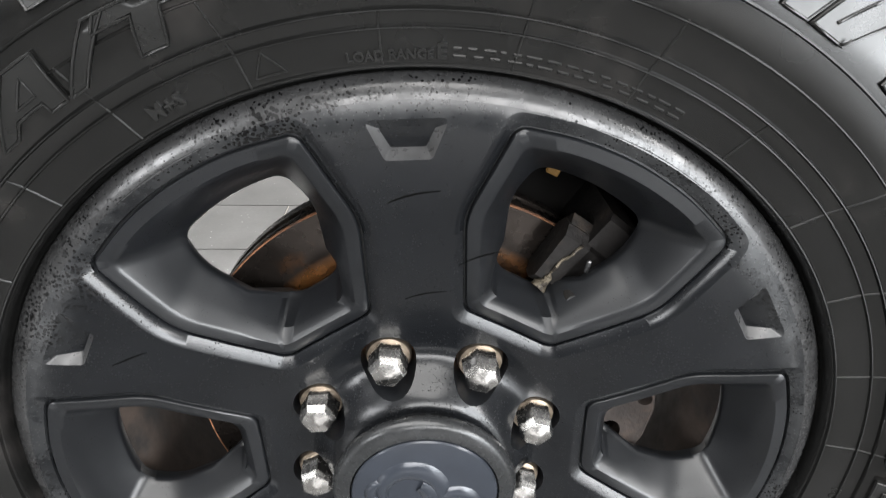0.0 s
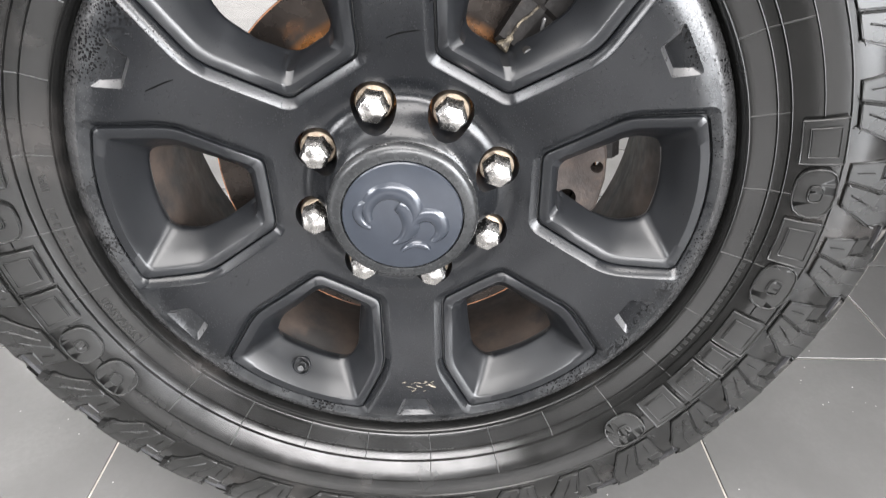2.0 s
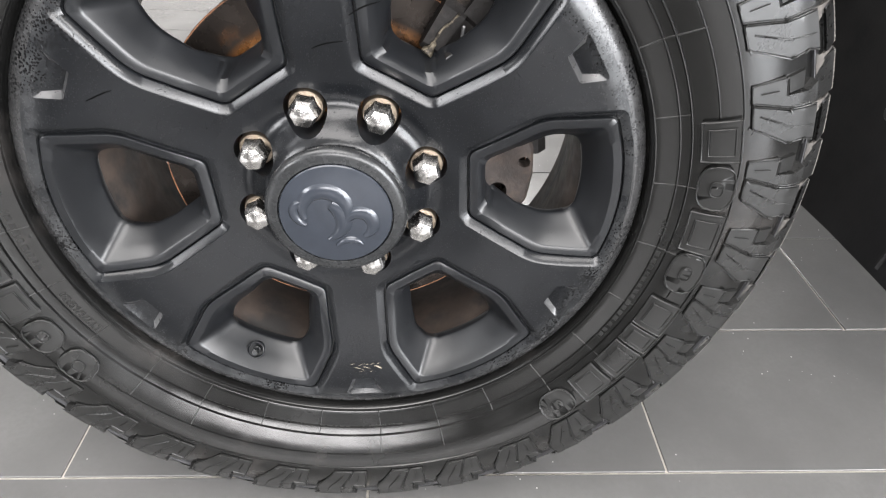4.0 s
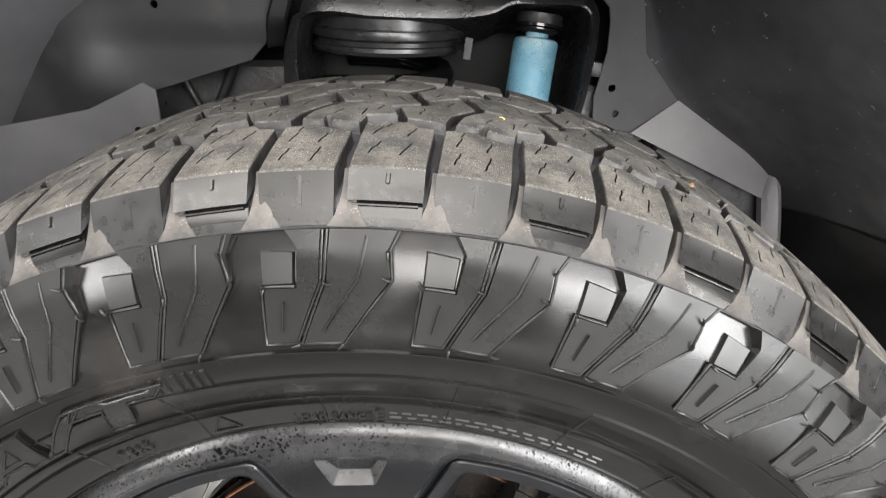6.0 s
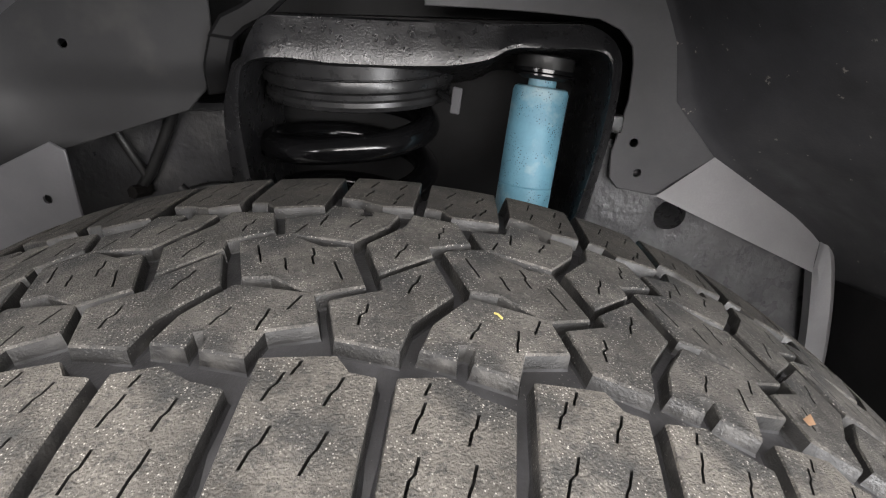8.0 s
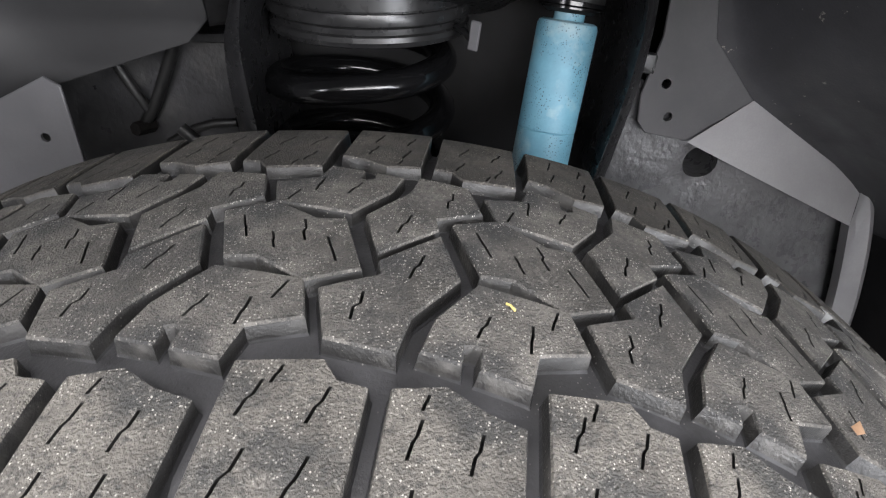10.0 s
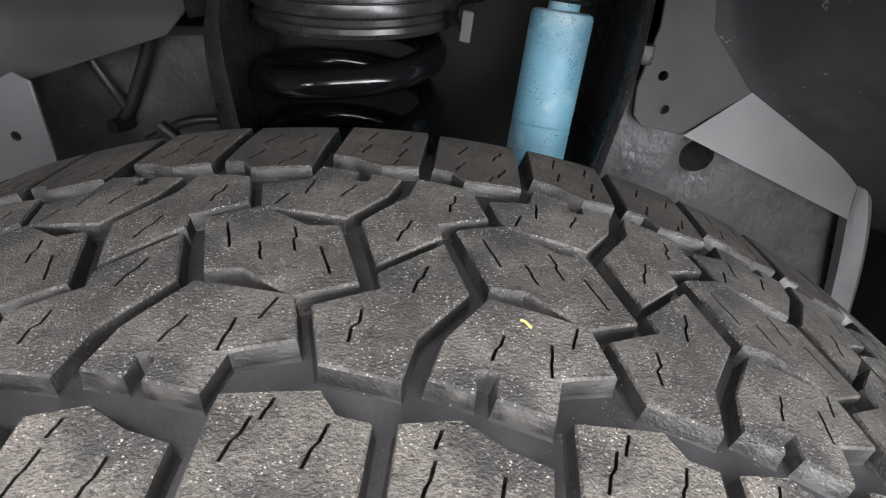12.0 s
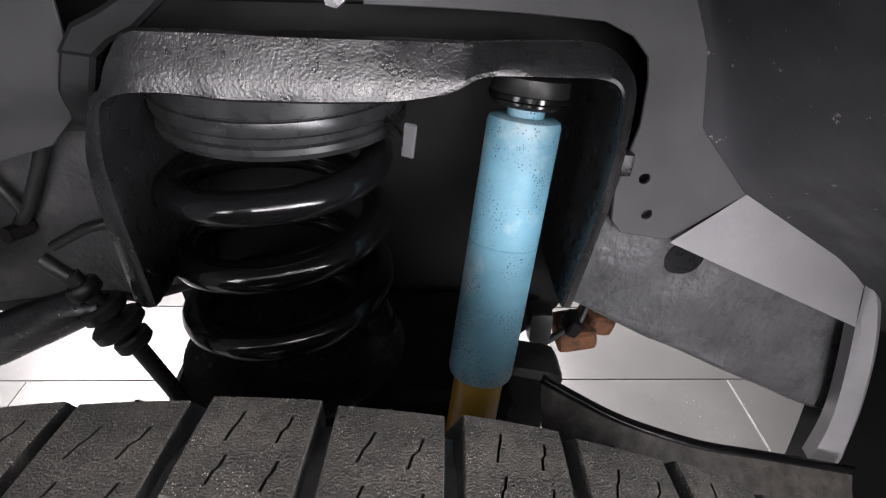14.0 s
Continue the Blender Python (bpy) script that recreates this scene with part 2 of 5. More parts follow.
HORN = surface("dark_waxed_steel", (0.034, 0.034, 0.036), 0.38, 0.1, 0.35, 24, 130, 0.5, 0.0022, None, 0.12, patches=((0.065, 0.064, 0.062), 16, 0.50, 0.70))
TILE = surface("grey_floor_tile", (0.112, 0.111, 0.109), 0.24, 0.0, 0.16, 5, 160, 0.06, 0.0004, ((0.50, 0.49, 0.47), 60.0, 0.08, 0.5, 0.62), 0.03, random_tint=0.06, patches=((0.098, 0.097, 0.095), 1.6, 0.35, 0.80))
GROUT = surface("pale_grout", (0.38, 0.355, 0.32), 0.8, 0.0, 0.15, 60, 400, 0.2, 0.0006)
WALL = surface("grey_wall_paint", (0.10, 0.10, 0.102), 0.6, 0.0, 0.04, 1.5, 120, 0.05, 0.0005)
CEILING = surface("white_ceiling_paint", (0.62, 0.62, 0.61), 0.7, 0.0, 0.04, 1.5, 120, 0.05, 0.0005)
BODY = surface("dark_underbody", (0.008, 0.008, 0.009), 0.6, 0.0, 0.2, 6, 200, 0.2, 0.001, spec=0.2)
HOSE = surface("black_hose_rubber", (0.012, 0.012, 0.012), 0.45, 0.0, 0.2, 80, 500, 0.2, 0.0005)
WORN = surface("worn_bevel_paint", (0.055, 0.055, 0.056), 0.34, 0.3, 0.25, 90, 500, 0.1, 0.0003)
RUN = surface("dried_dark_run", (0.0015, 0.0015, 0.0015), 0.9, 0.0, 0.2, 90, 500, 0.0, 0.0003, None, 0.02, spec=0.05)
SCRATCH = surface("bare_scratch", (0.42, 0.36, 0.28), 0.55, 0.0, 0.2, 90, 500, 0.1, 0.0003)
PALE_CAST = surface("worn_pale_casting", (0.115, 0.098, 0.072), 0.55, 0.6, 0.6, 160, 500, 0.6, 0.0012, None, 0.15, patches=((0.03, 0.025, 0.02), 210, 0.48, 0.58))
BROWN_RUST = surface("brown_rusted_casting", (0.017, 0.0112, 0.0086), 0.75, 0.0, 0.4, 60, 300, 0.5, 0.0012, None, 0.1, patches=((0.034, 0.021, 0.014), 45, 0.52, 0.68))
AMBER = surface("amber_plastic_tag", (0.34, 0.19, 0.05), 0.45, 0.0, 0.2, 90, 500, 0.1, 0.0004)
STRAW = surface("dry_straw", (0.60, 0.48, 0.16), 0.7, 0.0, 0.2, 200, 900, 0.1, 0.0003)
LEAF = surface("dry_leaf", (0.20, 0.12, 0.07), 0.7, 0.0, 0.3, 200, 900, 0.1, 0.0003)

# ---------------------------------------------------------------- building tools
from mathutils import geometry


def thing(name, label, category, group="", kind="", place=(0, 0, 0), turn=(0, 0, 0)):
    ob = new(name)
    ob.empty_display_size = 0.05
    ob.matrix_world = pose(*place, *turn)
    return tagged(ob, label, category, group, kind)


def mesh_from(name, verts, faces, mats, index=None, sharp=35.0):
    me = bpy.data.meshes.new(name)
    me.from_pydata([tuple(v) for v in verts], [], faces)
    bm = bmesh.new()
    bm.from_mesh(me)
    bmesh.ops.recalc_face_normals(bm, faces=bm.faces) if index is None else None
    bm.to_mesh(me)
    bm.free()
    for m in mats if isinstance(mats, (list, tuple)) else (mats,):
        me.materials.append(m)
    if index is not None:
        me.polygons.foreach_set("material_index", index)
    me.polygons.foreach_set("use_smooth", [True] * len(me.polygons))
    me.set_sharp_from_angle(angle=radians(sharp))
    me.update()
    return me


def attach(name, me, parent, label="", m=None):
    ob = new(name, me)
    ob.parent = parent
    if m is not None:
        ob.matrix_basis = m
    return tagged(ob, label)


def part(name, bm, material, parent, label="", m=None, sharp=35.0):
    me = bpy.data.meshes.new(name)
    bmesh.ops.recalc_face_normals(bm, faces=bm.faces)
    bm.to_mesh(me)
    bm.free()
    me.materials.append(material)
    me.polygons.foreach_set("use_smooth", [True] * len(me.polygons))
    me.set_sharp_from_angle(angle=radians(sharp))
    return attach(name, me, parent, label, m)


def revolve(profile, steps=160, a0=0.0, a1=360.0, closed=False):
    """Verts and faces of a profile of (r, y) turned about the y axis; 0 degrees is up, clockwise."""
    full = abs(a1 - a0) > 359.9
    n = steps if full else steps + 1
    verts, faces, k = [], [], len(profile)
    for i in range(n):
        a = radians(a0 + (a1 - a0) * i / steps)
        verts += [(r * math.sin(a), y, r * math.cos(a)) for r, y in profile]
    for i in range(steps):
        j = (i + 1) % n
        for p in range(k if closed else k - 1):
            q = (p + 1) % k
            faces.append((i * k + p, i * k + q, j * k + q, j * k + p))
    return verts, faces


def ring_part(name, profile, mat, parent, steps=160, label="", a0=0.0, a1=360.0, closed=False, sharp=35.0, m=None):
    v, f = revolve(profile, steps, a0, a1, closed)
    return attach(name, mesh_from(name, v, f, mat, None, sharp), parent, label, m)


def smooth_profile(points, n=6):
    """Catmull-Rom through points, n steps a span."""
    p = [np.array(q, float) for q in points]
    p = [2 * p[0] - p[1], *p, 2 * p[-1] - p[-2]]
    out = []
    for i in range(1, len(p) - 2):
        for s in range(n):
            t = s / n
            out.append(0.5 * (2 * p[i] + (p[i + 1] - p[i - 1]) * t + (2 * p[i - 1] - 5 * p[i] + 4 * p[i + 1] - p[i + 2]) * t * t
                              + (3 * p[i] - p[i - 1] - 3 * p[i + 1] + p[i + 2]) * t ** 3))
    return [tuple(map(float, q)) for q in out] + [tuple(points[-1])]


def offset_poly(poly, d):
    """The corners of a polygon moved inwards by d (outwards: minus)."""
    pts = [Vector(p) for p in poly]
    area2 = sum(pts[i - 1].x * p.y - p.x * pts[i - 1].y for i, p in enumerate(pts))
    s = 1 if area2 > 0 else -1
    out = []
    for i, p in enumerate(pts):
        a, b = (p - pts[i - 1]).normalized(), (pts[(i + 1) % len(pts)] - p).normalized()
        na, nb = Vector((-a.y, a.x)) * s, Vector((-b.y, b.x)) * s
        out.append(p + (na + nb) * (d / max(0.35, 1 + na.dot(nb))))
    return [tuple(p) for p in out]


def fillet(poly, radii, n=6, step=0.006):
    """A closed outline with rounded corners; the straight stretches are cut into steps (the same count for alike polygons)."""
    pts, out, k = [Vector(p) for p in poly], [], len(poly)
    for i, p in enumerate(pts):
        a, b = pts[i - 1] - p, pts[(i + 1) % k] - p
        la, lb = a.length, b.length
        a, b = a / la, b / lb
        ang = math.acos(max(-1, min(1, a.dot(b))))
        r = radii[i] if isinstance(radii, (list, tuple)) else radii
        cut = min(r / math.tan(ang / 2), la * 0.45, lb * 0.45) if ang < 3.139 else 0.0
        q0, q1 = p + a * cut, p + b * cut
        for j in range(n + 1):
            t = j / n
            out.append((q0 * (1 - t) ** 2 + p * 2 * t * (1 - t) + q1 * t * t) if cut else p + (b * 1e-5 * j))
    return [tuple(q) for q in out]


def dense(loop, count):
    """Points added on each edge of a loop."""
    out = []
    for i, p in enumerate(loop):
        q = loop[(i + 1) % len(loop)]
        out += [(p[0] + (q[0] - p[0]) * j / count, p[1] + (q[1] - p[1]) * j / count) for j in range(count)]
    return out


def inside(poly, x, y):
    c, j = False, len(poly) - 1
    for i in range(len(poly)):
        (xi, yi), (xj, yj) = poly[i], poly[j]
        if (yi > y) != (yj > y) and x < (xj - xi) * (y - yi) / (yj - yi) + xi:
            c = not c
        j = i
    return c


def fill(outer, holes=(), grid=None):
    """Triangles over an outline with holes, with inner points on a grid. Returns points and faces; the loops come first, in order."""
    loops = [outer, *holes]
    pts, edges = [], []
    for lp in loops:
        o = len(pts)
        pts += [Vector(p) for p in lp]
        edges += [(o + i, o + (i + 1) % len(lp)) for i in range(len(lp))]
    fixed = len(pts)
    if grid:
        arr = np.array([tuple(p) for p in pts])
        lo, hi = arr.min(0), arr.max(0)
        for gx in np.arange(lo[0] + grid / 2, hi[0], grid):
            for gy in np.arange(lo[1] + grid / 2, hi[1], grid):
                if inside(outer, gx, gy) and not any(inside(h, gx, gy) for h in holes) and np.hypot(*(arr - (gx, gy)).T).min() > grid * 0.45:
                    pts.append(Vector((gx, gy)))
    v, _, f, ov, _, _ = geometry.delaunay_2d_cdt(pts, edges, [], 0, 1e-7)
    keep = []
    for face in f:
        cx, cy = sum(v[i].x for i in face) / 3, sum(v[i].y for i in face) / 3
        if inside(outer, cx, cy) and not any(inside(h, cx, cy) for h in holes):
            keep.append(tuple(face))
    where = {}
    for new_i, olds in enumerate(ov):
        for o in olds:
            where[o] = new_i
    order = [where.get(i, 0) for i in range(fixed)]
    return [tuple(p) for p in v], keep, order


def bevel_box(sx, sy, sz, r=0.004, segments=2, m=None):
    bm = bmesh.new()
    bmesh.ops.create_cube(bm, size=1.0)
    bmesh.ops.scale(bm, vec=(sx, sy, sz), verts=bm.verts)
    if r:
        bmesh.ops.bevel(bm, geom=list(bm.edges), offset=r, segments=segments, affect="EDGES", profile=0.6)
    if m is not None:
        bmesh.ops.transform(bm, matrix=m, verts=bm.verts)
    return bm


def tube(path, radius, sides=14, caps=True):
    """Verts and faces of a round bar along a path; radius: one number or one for each point."""
    p = [Vector(q) for q in path]
    verts, faces = [], []
    up = Vector((0.3, 0.2, 1)).normalized()
    for i, q in enumerate(p):
        d = (p[min(i + 1, len(p) - 1)] - p[max(i - 1, 0)]).normalized()
        a = d.cross(up)
        a = (a if a.length > 0.05 else d.cross(Vector((1, 0, 0)))).normalized()
        b = d.cross(a)
        up = a.cross(d) if a.cross(d).length > 0.1 else up
        r = radius[i] if isinstance(radius, (list, tuple)) else radius
        verts += [q + (a * math.cos(2 * math.pi * s / sides) + b * math.sin(2 * math.pi * s / sides)) * r for s in range(sides)]
    for i in range(len(p) - 1):
        for s in range(sides):
            t = (s + 1) % sides
            faces.append((i * sides + s, i * sides + t, (i + 1) * sides + t, (i + 1) * sides + s))
    if caps:
        faces += [tuple(range(sides - 1, -1, -1)), tuple(range((len(p) - 1) * sides, len(p) * sides))]
    return verts, faces


def bar(name, path, radius, mat, parent, label="", sides=14, sharp=40.0):
    v, f = tube(path, radius, sides)
    return attach(name, mesh_from(name, v, f, mat, None, sharp), parent, label)


def plate(outline, depth, to3d, bev=0.002, grid=None, holes=()):
    """Verts and faces of a sheet: outline in (u, v), its face at w = 0 with rounded rim, its back at w = depth; to3d maps (u, v, w)."""
    top = offset_poly(outline, bev)
    hs = list(holes)
    pts, tris, order = fill(top, hs, grid)
    verts = [to3d(u, v, 0.0) for u, v in pts]
    faces = list(tris)
    loops = [(order[: len(top)], outline, bev)]
    k = len(outline)
    a = len(verts)
    verts += [to3d(u, v, bev) for u, v in outline]
    b = len(verts)
    verts += [to3d(u, v, depth) for u, v in outline]
    o = order[:k]
    for i in range(k):
        j = (i + 1) % k
        faces += [(o[i], o[j], a + j, a + i), (a + i, a + j, b + j, b + i)]
    n = k
    for h in hs:
        c = len(verts)
        verts += [to3d(u, v, depth) for u, v in h]
        oh = order[n: n + len(h)]
        n += len(h)
        for i in range(len(h)):
            j = (i + 1) % len(h)
            faces.append((oh[i], oh[j], c + j, c + i))
    return verts, faces


def circle(cx, cy, r, n=24):
    return [(cx + r * math.cos(2 * math.pi * i / n), cy + r * math.sin(2 * math.pi * i / n)) for i in range(n)]


def polar(a, r):
    return (r * math.sin(radians(a)), r * math.cos(radians(a)))

# ---------------------------------------------------------------- the showroom
def slab(name, x0, x1, y0, y1, z0, z1, mat, label, category):
    ob = part(name, bevel_box(x1 - x0, y1 - y0, z1 - z0, 0, 0, pose((x0 + x1) / 2, (y0 + y1) / 2, (z0 + z1) / 2)), mat, None)
    return tagged(ob, label, category, kind="structure")


floor = slab("floor", -6, 6, -12, 8, FLOOR - 0.10, FLOOR - 0.0025, GROUT, "pale grout bed under the grey showroom tiles", "floor")
slab("ceiling", -6, 6, -12, 8, 3.3, 3.4, CEILING, "plain white showroom ceiling", "ceiling")
slab("wall_north", -6, 6, 8, 8.15, FLOOR, 3.3, WALL, "plain mid grey showroom wall", "wall")
slab("wall_south", -6, 6, -12.15, -12, FLOOR, 3.3, WALL, "plain mid grey showroom wall", "wall")
slab("wall_east", 6, 6.15, -12, 8, FLOOR, 3.3, WALL, "plain mid grey showroom wall", "wall")
slab("wall_west", -6.15, -6, -12, 8, FLOOR, 3.3, WALL, "plain mid grey showroom wall", "wall")

# ---------------------------------------------------------------- the alloy wheel
wheel = thing("alloy_wheel", "satin charcoal six-spoke alloy wheel with chrome lug nuts and dirt specks", "wheel", place=HUB)

FACE_R = [0.050, 0.060, 0.068, 0.076, 0.084, 0.092, 0.102, 0.116, 0.150, 0.190, 0.222, 0.245, 0.2545, 0.262]
FACE_Y = [-0.019, -0.016, -0.0080, 0.0030, 0.0085, 0.0090, 0.0065, 0.0035, -0.0045, -0.0120, -0.0165, -0.0186, -0.0184, -0.0168]
_fr = [p for p in smooth_profile(list(zip(FACE_R, FACE_Y)), 8)]


def face_y(r):
    return float(np.interp(r, [p[0] for p in _fr], [p[1] for p in _fr]))


WINDOW = [(-17, 0.2530), (-8.5, 0.2555), (0, 0.2562), (8.5, 0.2555), (17, 0.2530), (21.4, 0.194), (15.9, 0.1215), (-15.9, 0.1215), (-21.4, 0.194)]
OPENING = [(-10.2, 0.2240), (-5, 0.2255), (0, 0.2260), (5, 0.2255), (10.2, 0.2240), (12.6, 0.200), (7.8, 0.1395), (-7.8, 0.1395), (-12.6, 0.200)]
ROUND = [0.009, 0.7, 0.7, 0.7, 0.009, 0.050, 0.012, 0.012, 0.050]
ROUND_LOW = [0.013, 0.7, 0.7, 0.7, 0.013, 0.050, 0.016, 0.016, 0.050]


def window_loops(a):
    """Levels of one window, from the spoke's face down to its opening: outline and how deep it lies."""
    w = [polar(a + da, r) for da, r in WINDOW]
    o = [polar(a + da, r) for da, r in OPENING]
    mid = [(p[0] * 0.5 + q[0] * 0.5, p[1] * 0.5 + q[1] * 0.5) for p, q in zip(offset_poly(w, 0.0114), o)]

    def lp(poly, k, radii=ROUND):
        return dense(fillet(poly, [r * k for r in radii], 6), 2)

    face = lambda dy: (lambda x, z: face_y(math.hypot(x, z)) + dy)
    flat = lambda y: (lambda x, z: y + 0.021 * max(0.0, min(1.0, (0.166 - math.hypot(x, z)) / 0.022)))
    return [(lp(offset_poly(w, -0.0078), 1.3), face(0.0)), (lp(offset_poly(w, -0.0064), 1.3), face(0.0006)), (lp(offset_poly(w, -0.0004), 1.0), face(0.0050)), (lp(offset_poly(w, 0.0003), 1.0), face(0.0090)),
            (lp(offset_poly(w, 0.0014), 1.0), face(0.0090)), (lp(offset_poly(w, 0.0016), 1.0), face(0.0056)), (lp(offset_poly(w, 0.0024), 1.0), face(0.0048)),
            (lp(offset_poly(w, 0.0095), 0.95), face(0.0052)), (lp(offset_poly(w, 0.0114), 0.9), face(0.0072)),
            (lp(mid, 0.9, ROUND_LOW), lambda x, z: face_y(math.hypot(x, z)) * 0.5 + 0.0125), (lp(offset_poly(o, -0.0022), 1.0, ROUND_LOW), flat(0.0182)), (lp(offset_poly(o, -0.0004), 1.0, ROUND_LOW), flat(0.0204)),
            (lp(offset_poly(o, 0.0006), 1.0, ROUND_LOW), flat(0.0232)), (lp(offset_poly(o, -0.004), 1.0, ROUND_LOW), flat(0.0340))]


NOTCH = [(-5.0, 0.2535), (5.0, 0.2535), (3.1, 0.2305), (-3.1, 0.2305)]
window_at = [SPOKE + 30 + 60 * k for k in range(6)]
nut_at = [SPOKE - 15 + 45 * k for k in range(8)]
NUT_R = 0.08255
win = [window_loops(a) for a in window_at]
notches = [dense(fillet([polar(SPOKE + 60 * k + da, r) for da, r in NOTCH], [0.003, 0.003, 0.003, 0.003], 3), 2) for k in range(6)]
pockets = [circle(*polar(a, NUT_R), 0.0190, 32) for a in nut_at]
rim_outer, rim_inner = circle(0, 0, 0.262, 240), circle(0, 0, 0.0535, 96)
holes = [lv[0][0] for lv in win] + notches + pockets + [rim_inner]
pts, tris, order = fill(rim_outer, holes, 0.0042)
verts = [(x, face_y(math.hypot(x, z)), z) for x, z in pts]
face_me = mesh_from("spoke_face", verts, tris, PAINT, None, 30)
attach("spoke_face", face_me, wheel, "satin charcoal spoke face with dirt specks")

# each window: chamfered edge, dark framed insert and sloping walls
for lv in win:
    v, f, idx = [], [], []
    k = len(lv[0][0])
    for lp, depth in lv:
        v += [(x, depth(x, z), z) for x, z in lp]
    for n in range(len(lv) - 1):
        for i in range(k):
            j = (i + 1) % k
            f.append((n * k + i, n * k + j, (n + 1) * k + j, (n + 1) * k + i))
            idx.append(0 if n < 3 else 1)
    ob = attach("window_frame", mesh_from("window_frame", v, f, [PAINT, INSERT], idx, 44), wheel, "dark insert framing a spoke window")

# stamped notches at the spoke ends
for k in range(6):
    lp = notches[k]
    shrink = fillet(offset_poly([polar(SPOKE + 60 * k + da, r) for da, r in NOTCH], 0.0046), [0.0016] * 4, 3)
    shrink = dense(shrink, 2)
    p2, t2, o2 = fill(shrink, (), 0.004)

    def notch_y(x, z):
        r = math.hypot(x, z)
        return face_y(r) + 0.0012 + 0.0085 * max(0.0, min(1.0, (0.2535 - r) / 0.022))

    v = [(x, notch_y(x, z), z) for x, z in p2]
    f = list(t2)
    a = len(v)
    v += [(x, face_y(math.hypot(x, z)), z) for x, z in lp]
    o2 = o2[: len(shrink)]
    mats = [0] * len(f) + [1 if math.hypot(*lp[i]) < 0.2505 else 0 for i in range(len(lp))]
    f += [(a + i, o2[i], o2[(i + 1) % len(lp)], a + (i + 1) % len(lp)) for i in range(len(lp))]
    attach("notch", mesh_from("notch", v, f, [PAINT, WORN], mats, 30), wheel)

# lug pockets
for a in nut_at:
    cx, cz = polar(a, NUT_R)
    v, f, n = [], [], 32
    for rr, yy in ((0.0190, None), (0.0184, 0.014), (0.0180, 0.034), (0.0, 0.034)):
        v += [(cx + rr * math.cos(2 * math.pi * i / n), (face_y(math.hypot(cx + rr * math.cos(2 * math.pi * i / n), cz + rr * math.sin(2 * math.pi * i / n))) if yy is None else yy),
               cz + rr * math.sin(2 * math.pi * i / n)) for i in range(n)]
    for k in range(3):
        f += [(k * n + i, k * n + (i + 1) % n, (k + 1) * n + (i + 1) % n, (k + 1) * n + i) for i in range(n)]
    attach("lug_pocket", mesh_from("lug_pocket", v, f, INSERT, None, 40), wheel)

ring_part("rim_lip", smooth_profile([(0.262, -0.0168), (0.2655, -0.0158), (0.2690, -0.0141), (0.2722, -0.0118), (0.2742, -0.0095), (0.2735, -0.0075), (0.266, -0.0055)], 4), LIP, wheel, 240, "pitted grey outer rim lip")
ring_part("barrel", [(0.266, -0.006), (0.2600, 0.004), (0.2560, 0.018), (0.2440, 0.030), (0.2360, 0.060), (0.2380, 0.110), (0.2480, 0.150), (0.2540, 0.185), (0.2735, 0.192),
                     (0.2745, 0.199), (0.2660, 0.199), (0.2480, 0.188), (0.2420, 0.150), (0.2320, 0.110), (0.2300, 0.060), (0.2370, 0.032), (0.2420, 0.024)], BARREL, wheel, 160,
          "brake-dust coated inner barrel")

# hub cap with a plain raised badge
cap = ring_part("center_cap", smooth_profile([(0.0530, -0.002), (0.0530, -0.018), (0.0575, -0.0235), (0.0618, -0.0275), (0.0622, -0.0318), (0.0590, -0.0358), (0.0512, -0.0374), (0.0503, -0.0366)], 4) + [(0.0500, -0.0310), (0.0480, -0.0310)],
                CAP_RING, wheel, 120, "dark satin hub cap ring")
ring_part("badge_disc", [(0.0492, -0.0310), (0.0491, -0.0372), (0.0482, -0.0382), (0.040, -0.0394), (0.020, -0.0405), (0.006, -0.0408), (0.0001, -0.0408)], CAP, cap, 96, "blue-grey plastic badge disc")


def blob(path, widths, rise):
    """A raised tapering swoosh on the badge: path of (x, z)."""
    v, f = [], []
    n = 7
    for i, (x, z) in enumerate(path):
        q0, q1 = path[max(i - 1, 0)], path[min(i + 1, len(path) - 1)]
        d = Vector((q1[0] - q0[0], q1[1] - q0[1])).normalized()
        for j in range(n):
            t = -1 + 2 * j / (n - 1)
            px, pz = x - d.y * widths[i] * t, z + d.x * widths[i] * t
            base = -0.0410 + 0.0028 * (math.hypot(px, pz) / 0.052) ** 2
            v.append((px, base + 0.0006 - rise * (1 - abs(t) ** 2.4), pz))
    for i in range(len(path) - 1):
        f += [(i * n + j, i * n + j + 1, (i + 1) * n + j + 1, (i + 1) * n + j) for j in range(n - 1)]
    return v, f


def swoosh(cx, cz, r, a0, a1, w0, w1, steps=16):
    ps = [(cx + r * math.sin(radians(a0 + (a1 - a0) * i / steps)), cz + r * math.cos(radians(a0 + (a1 - a0) * i / steps))) for i in range(steps + 1)]
    ws = [max(0.0008, (w0 + (w1 - w0) * i / steps) * math.sin(math.pi * min(1, 0.12 + i / steps * 0.86)) ** 0.5) for i in range(steps + 1)]
    return ps, ws


for cx, cz, r, a0, a1, w0, w1 in ((-0.009, 0.006, 0.0195, -110, 120, 0.006, 0.011), (0.020, -0.008, 0.0125, -80, 165, 0.007, 0.008), (-0.012, -0.004, 0.019, 30, 170, 0.010, 0.006), (0.012, -0.040, 0.0160, -50, 45, 0.003, 0.005), (-0.024, 0.004, 0.012, -170, -20, 0.004, 0.006)):
    v, f = blob(*swoosh(cx, cz, r, a0 + SPOKE, a1 + SPOKE, w0, w1), 0.0030)
    attach("badge_shape", mesh_from("badge_shape", v, f, CAP, None, 60), cap)

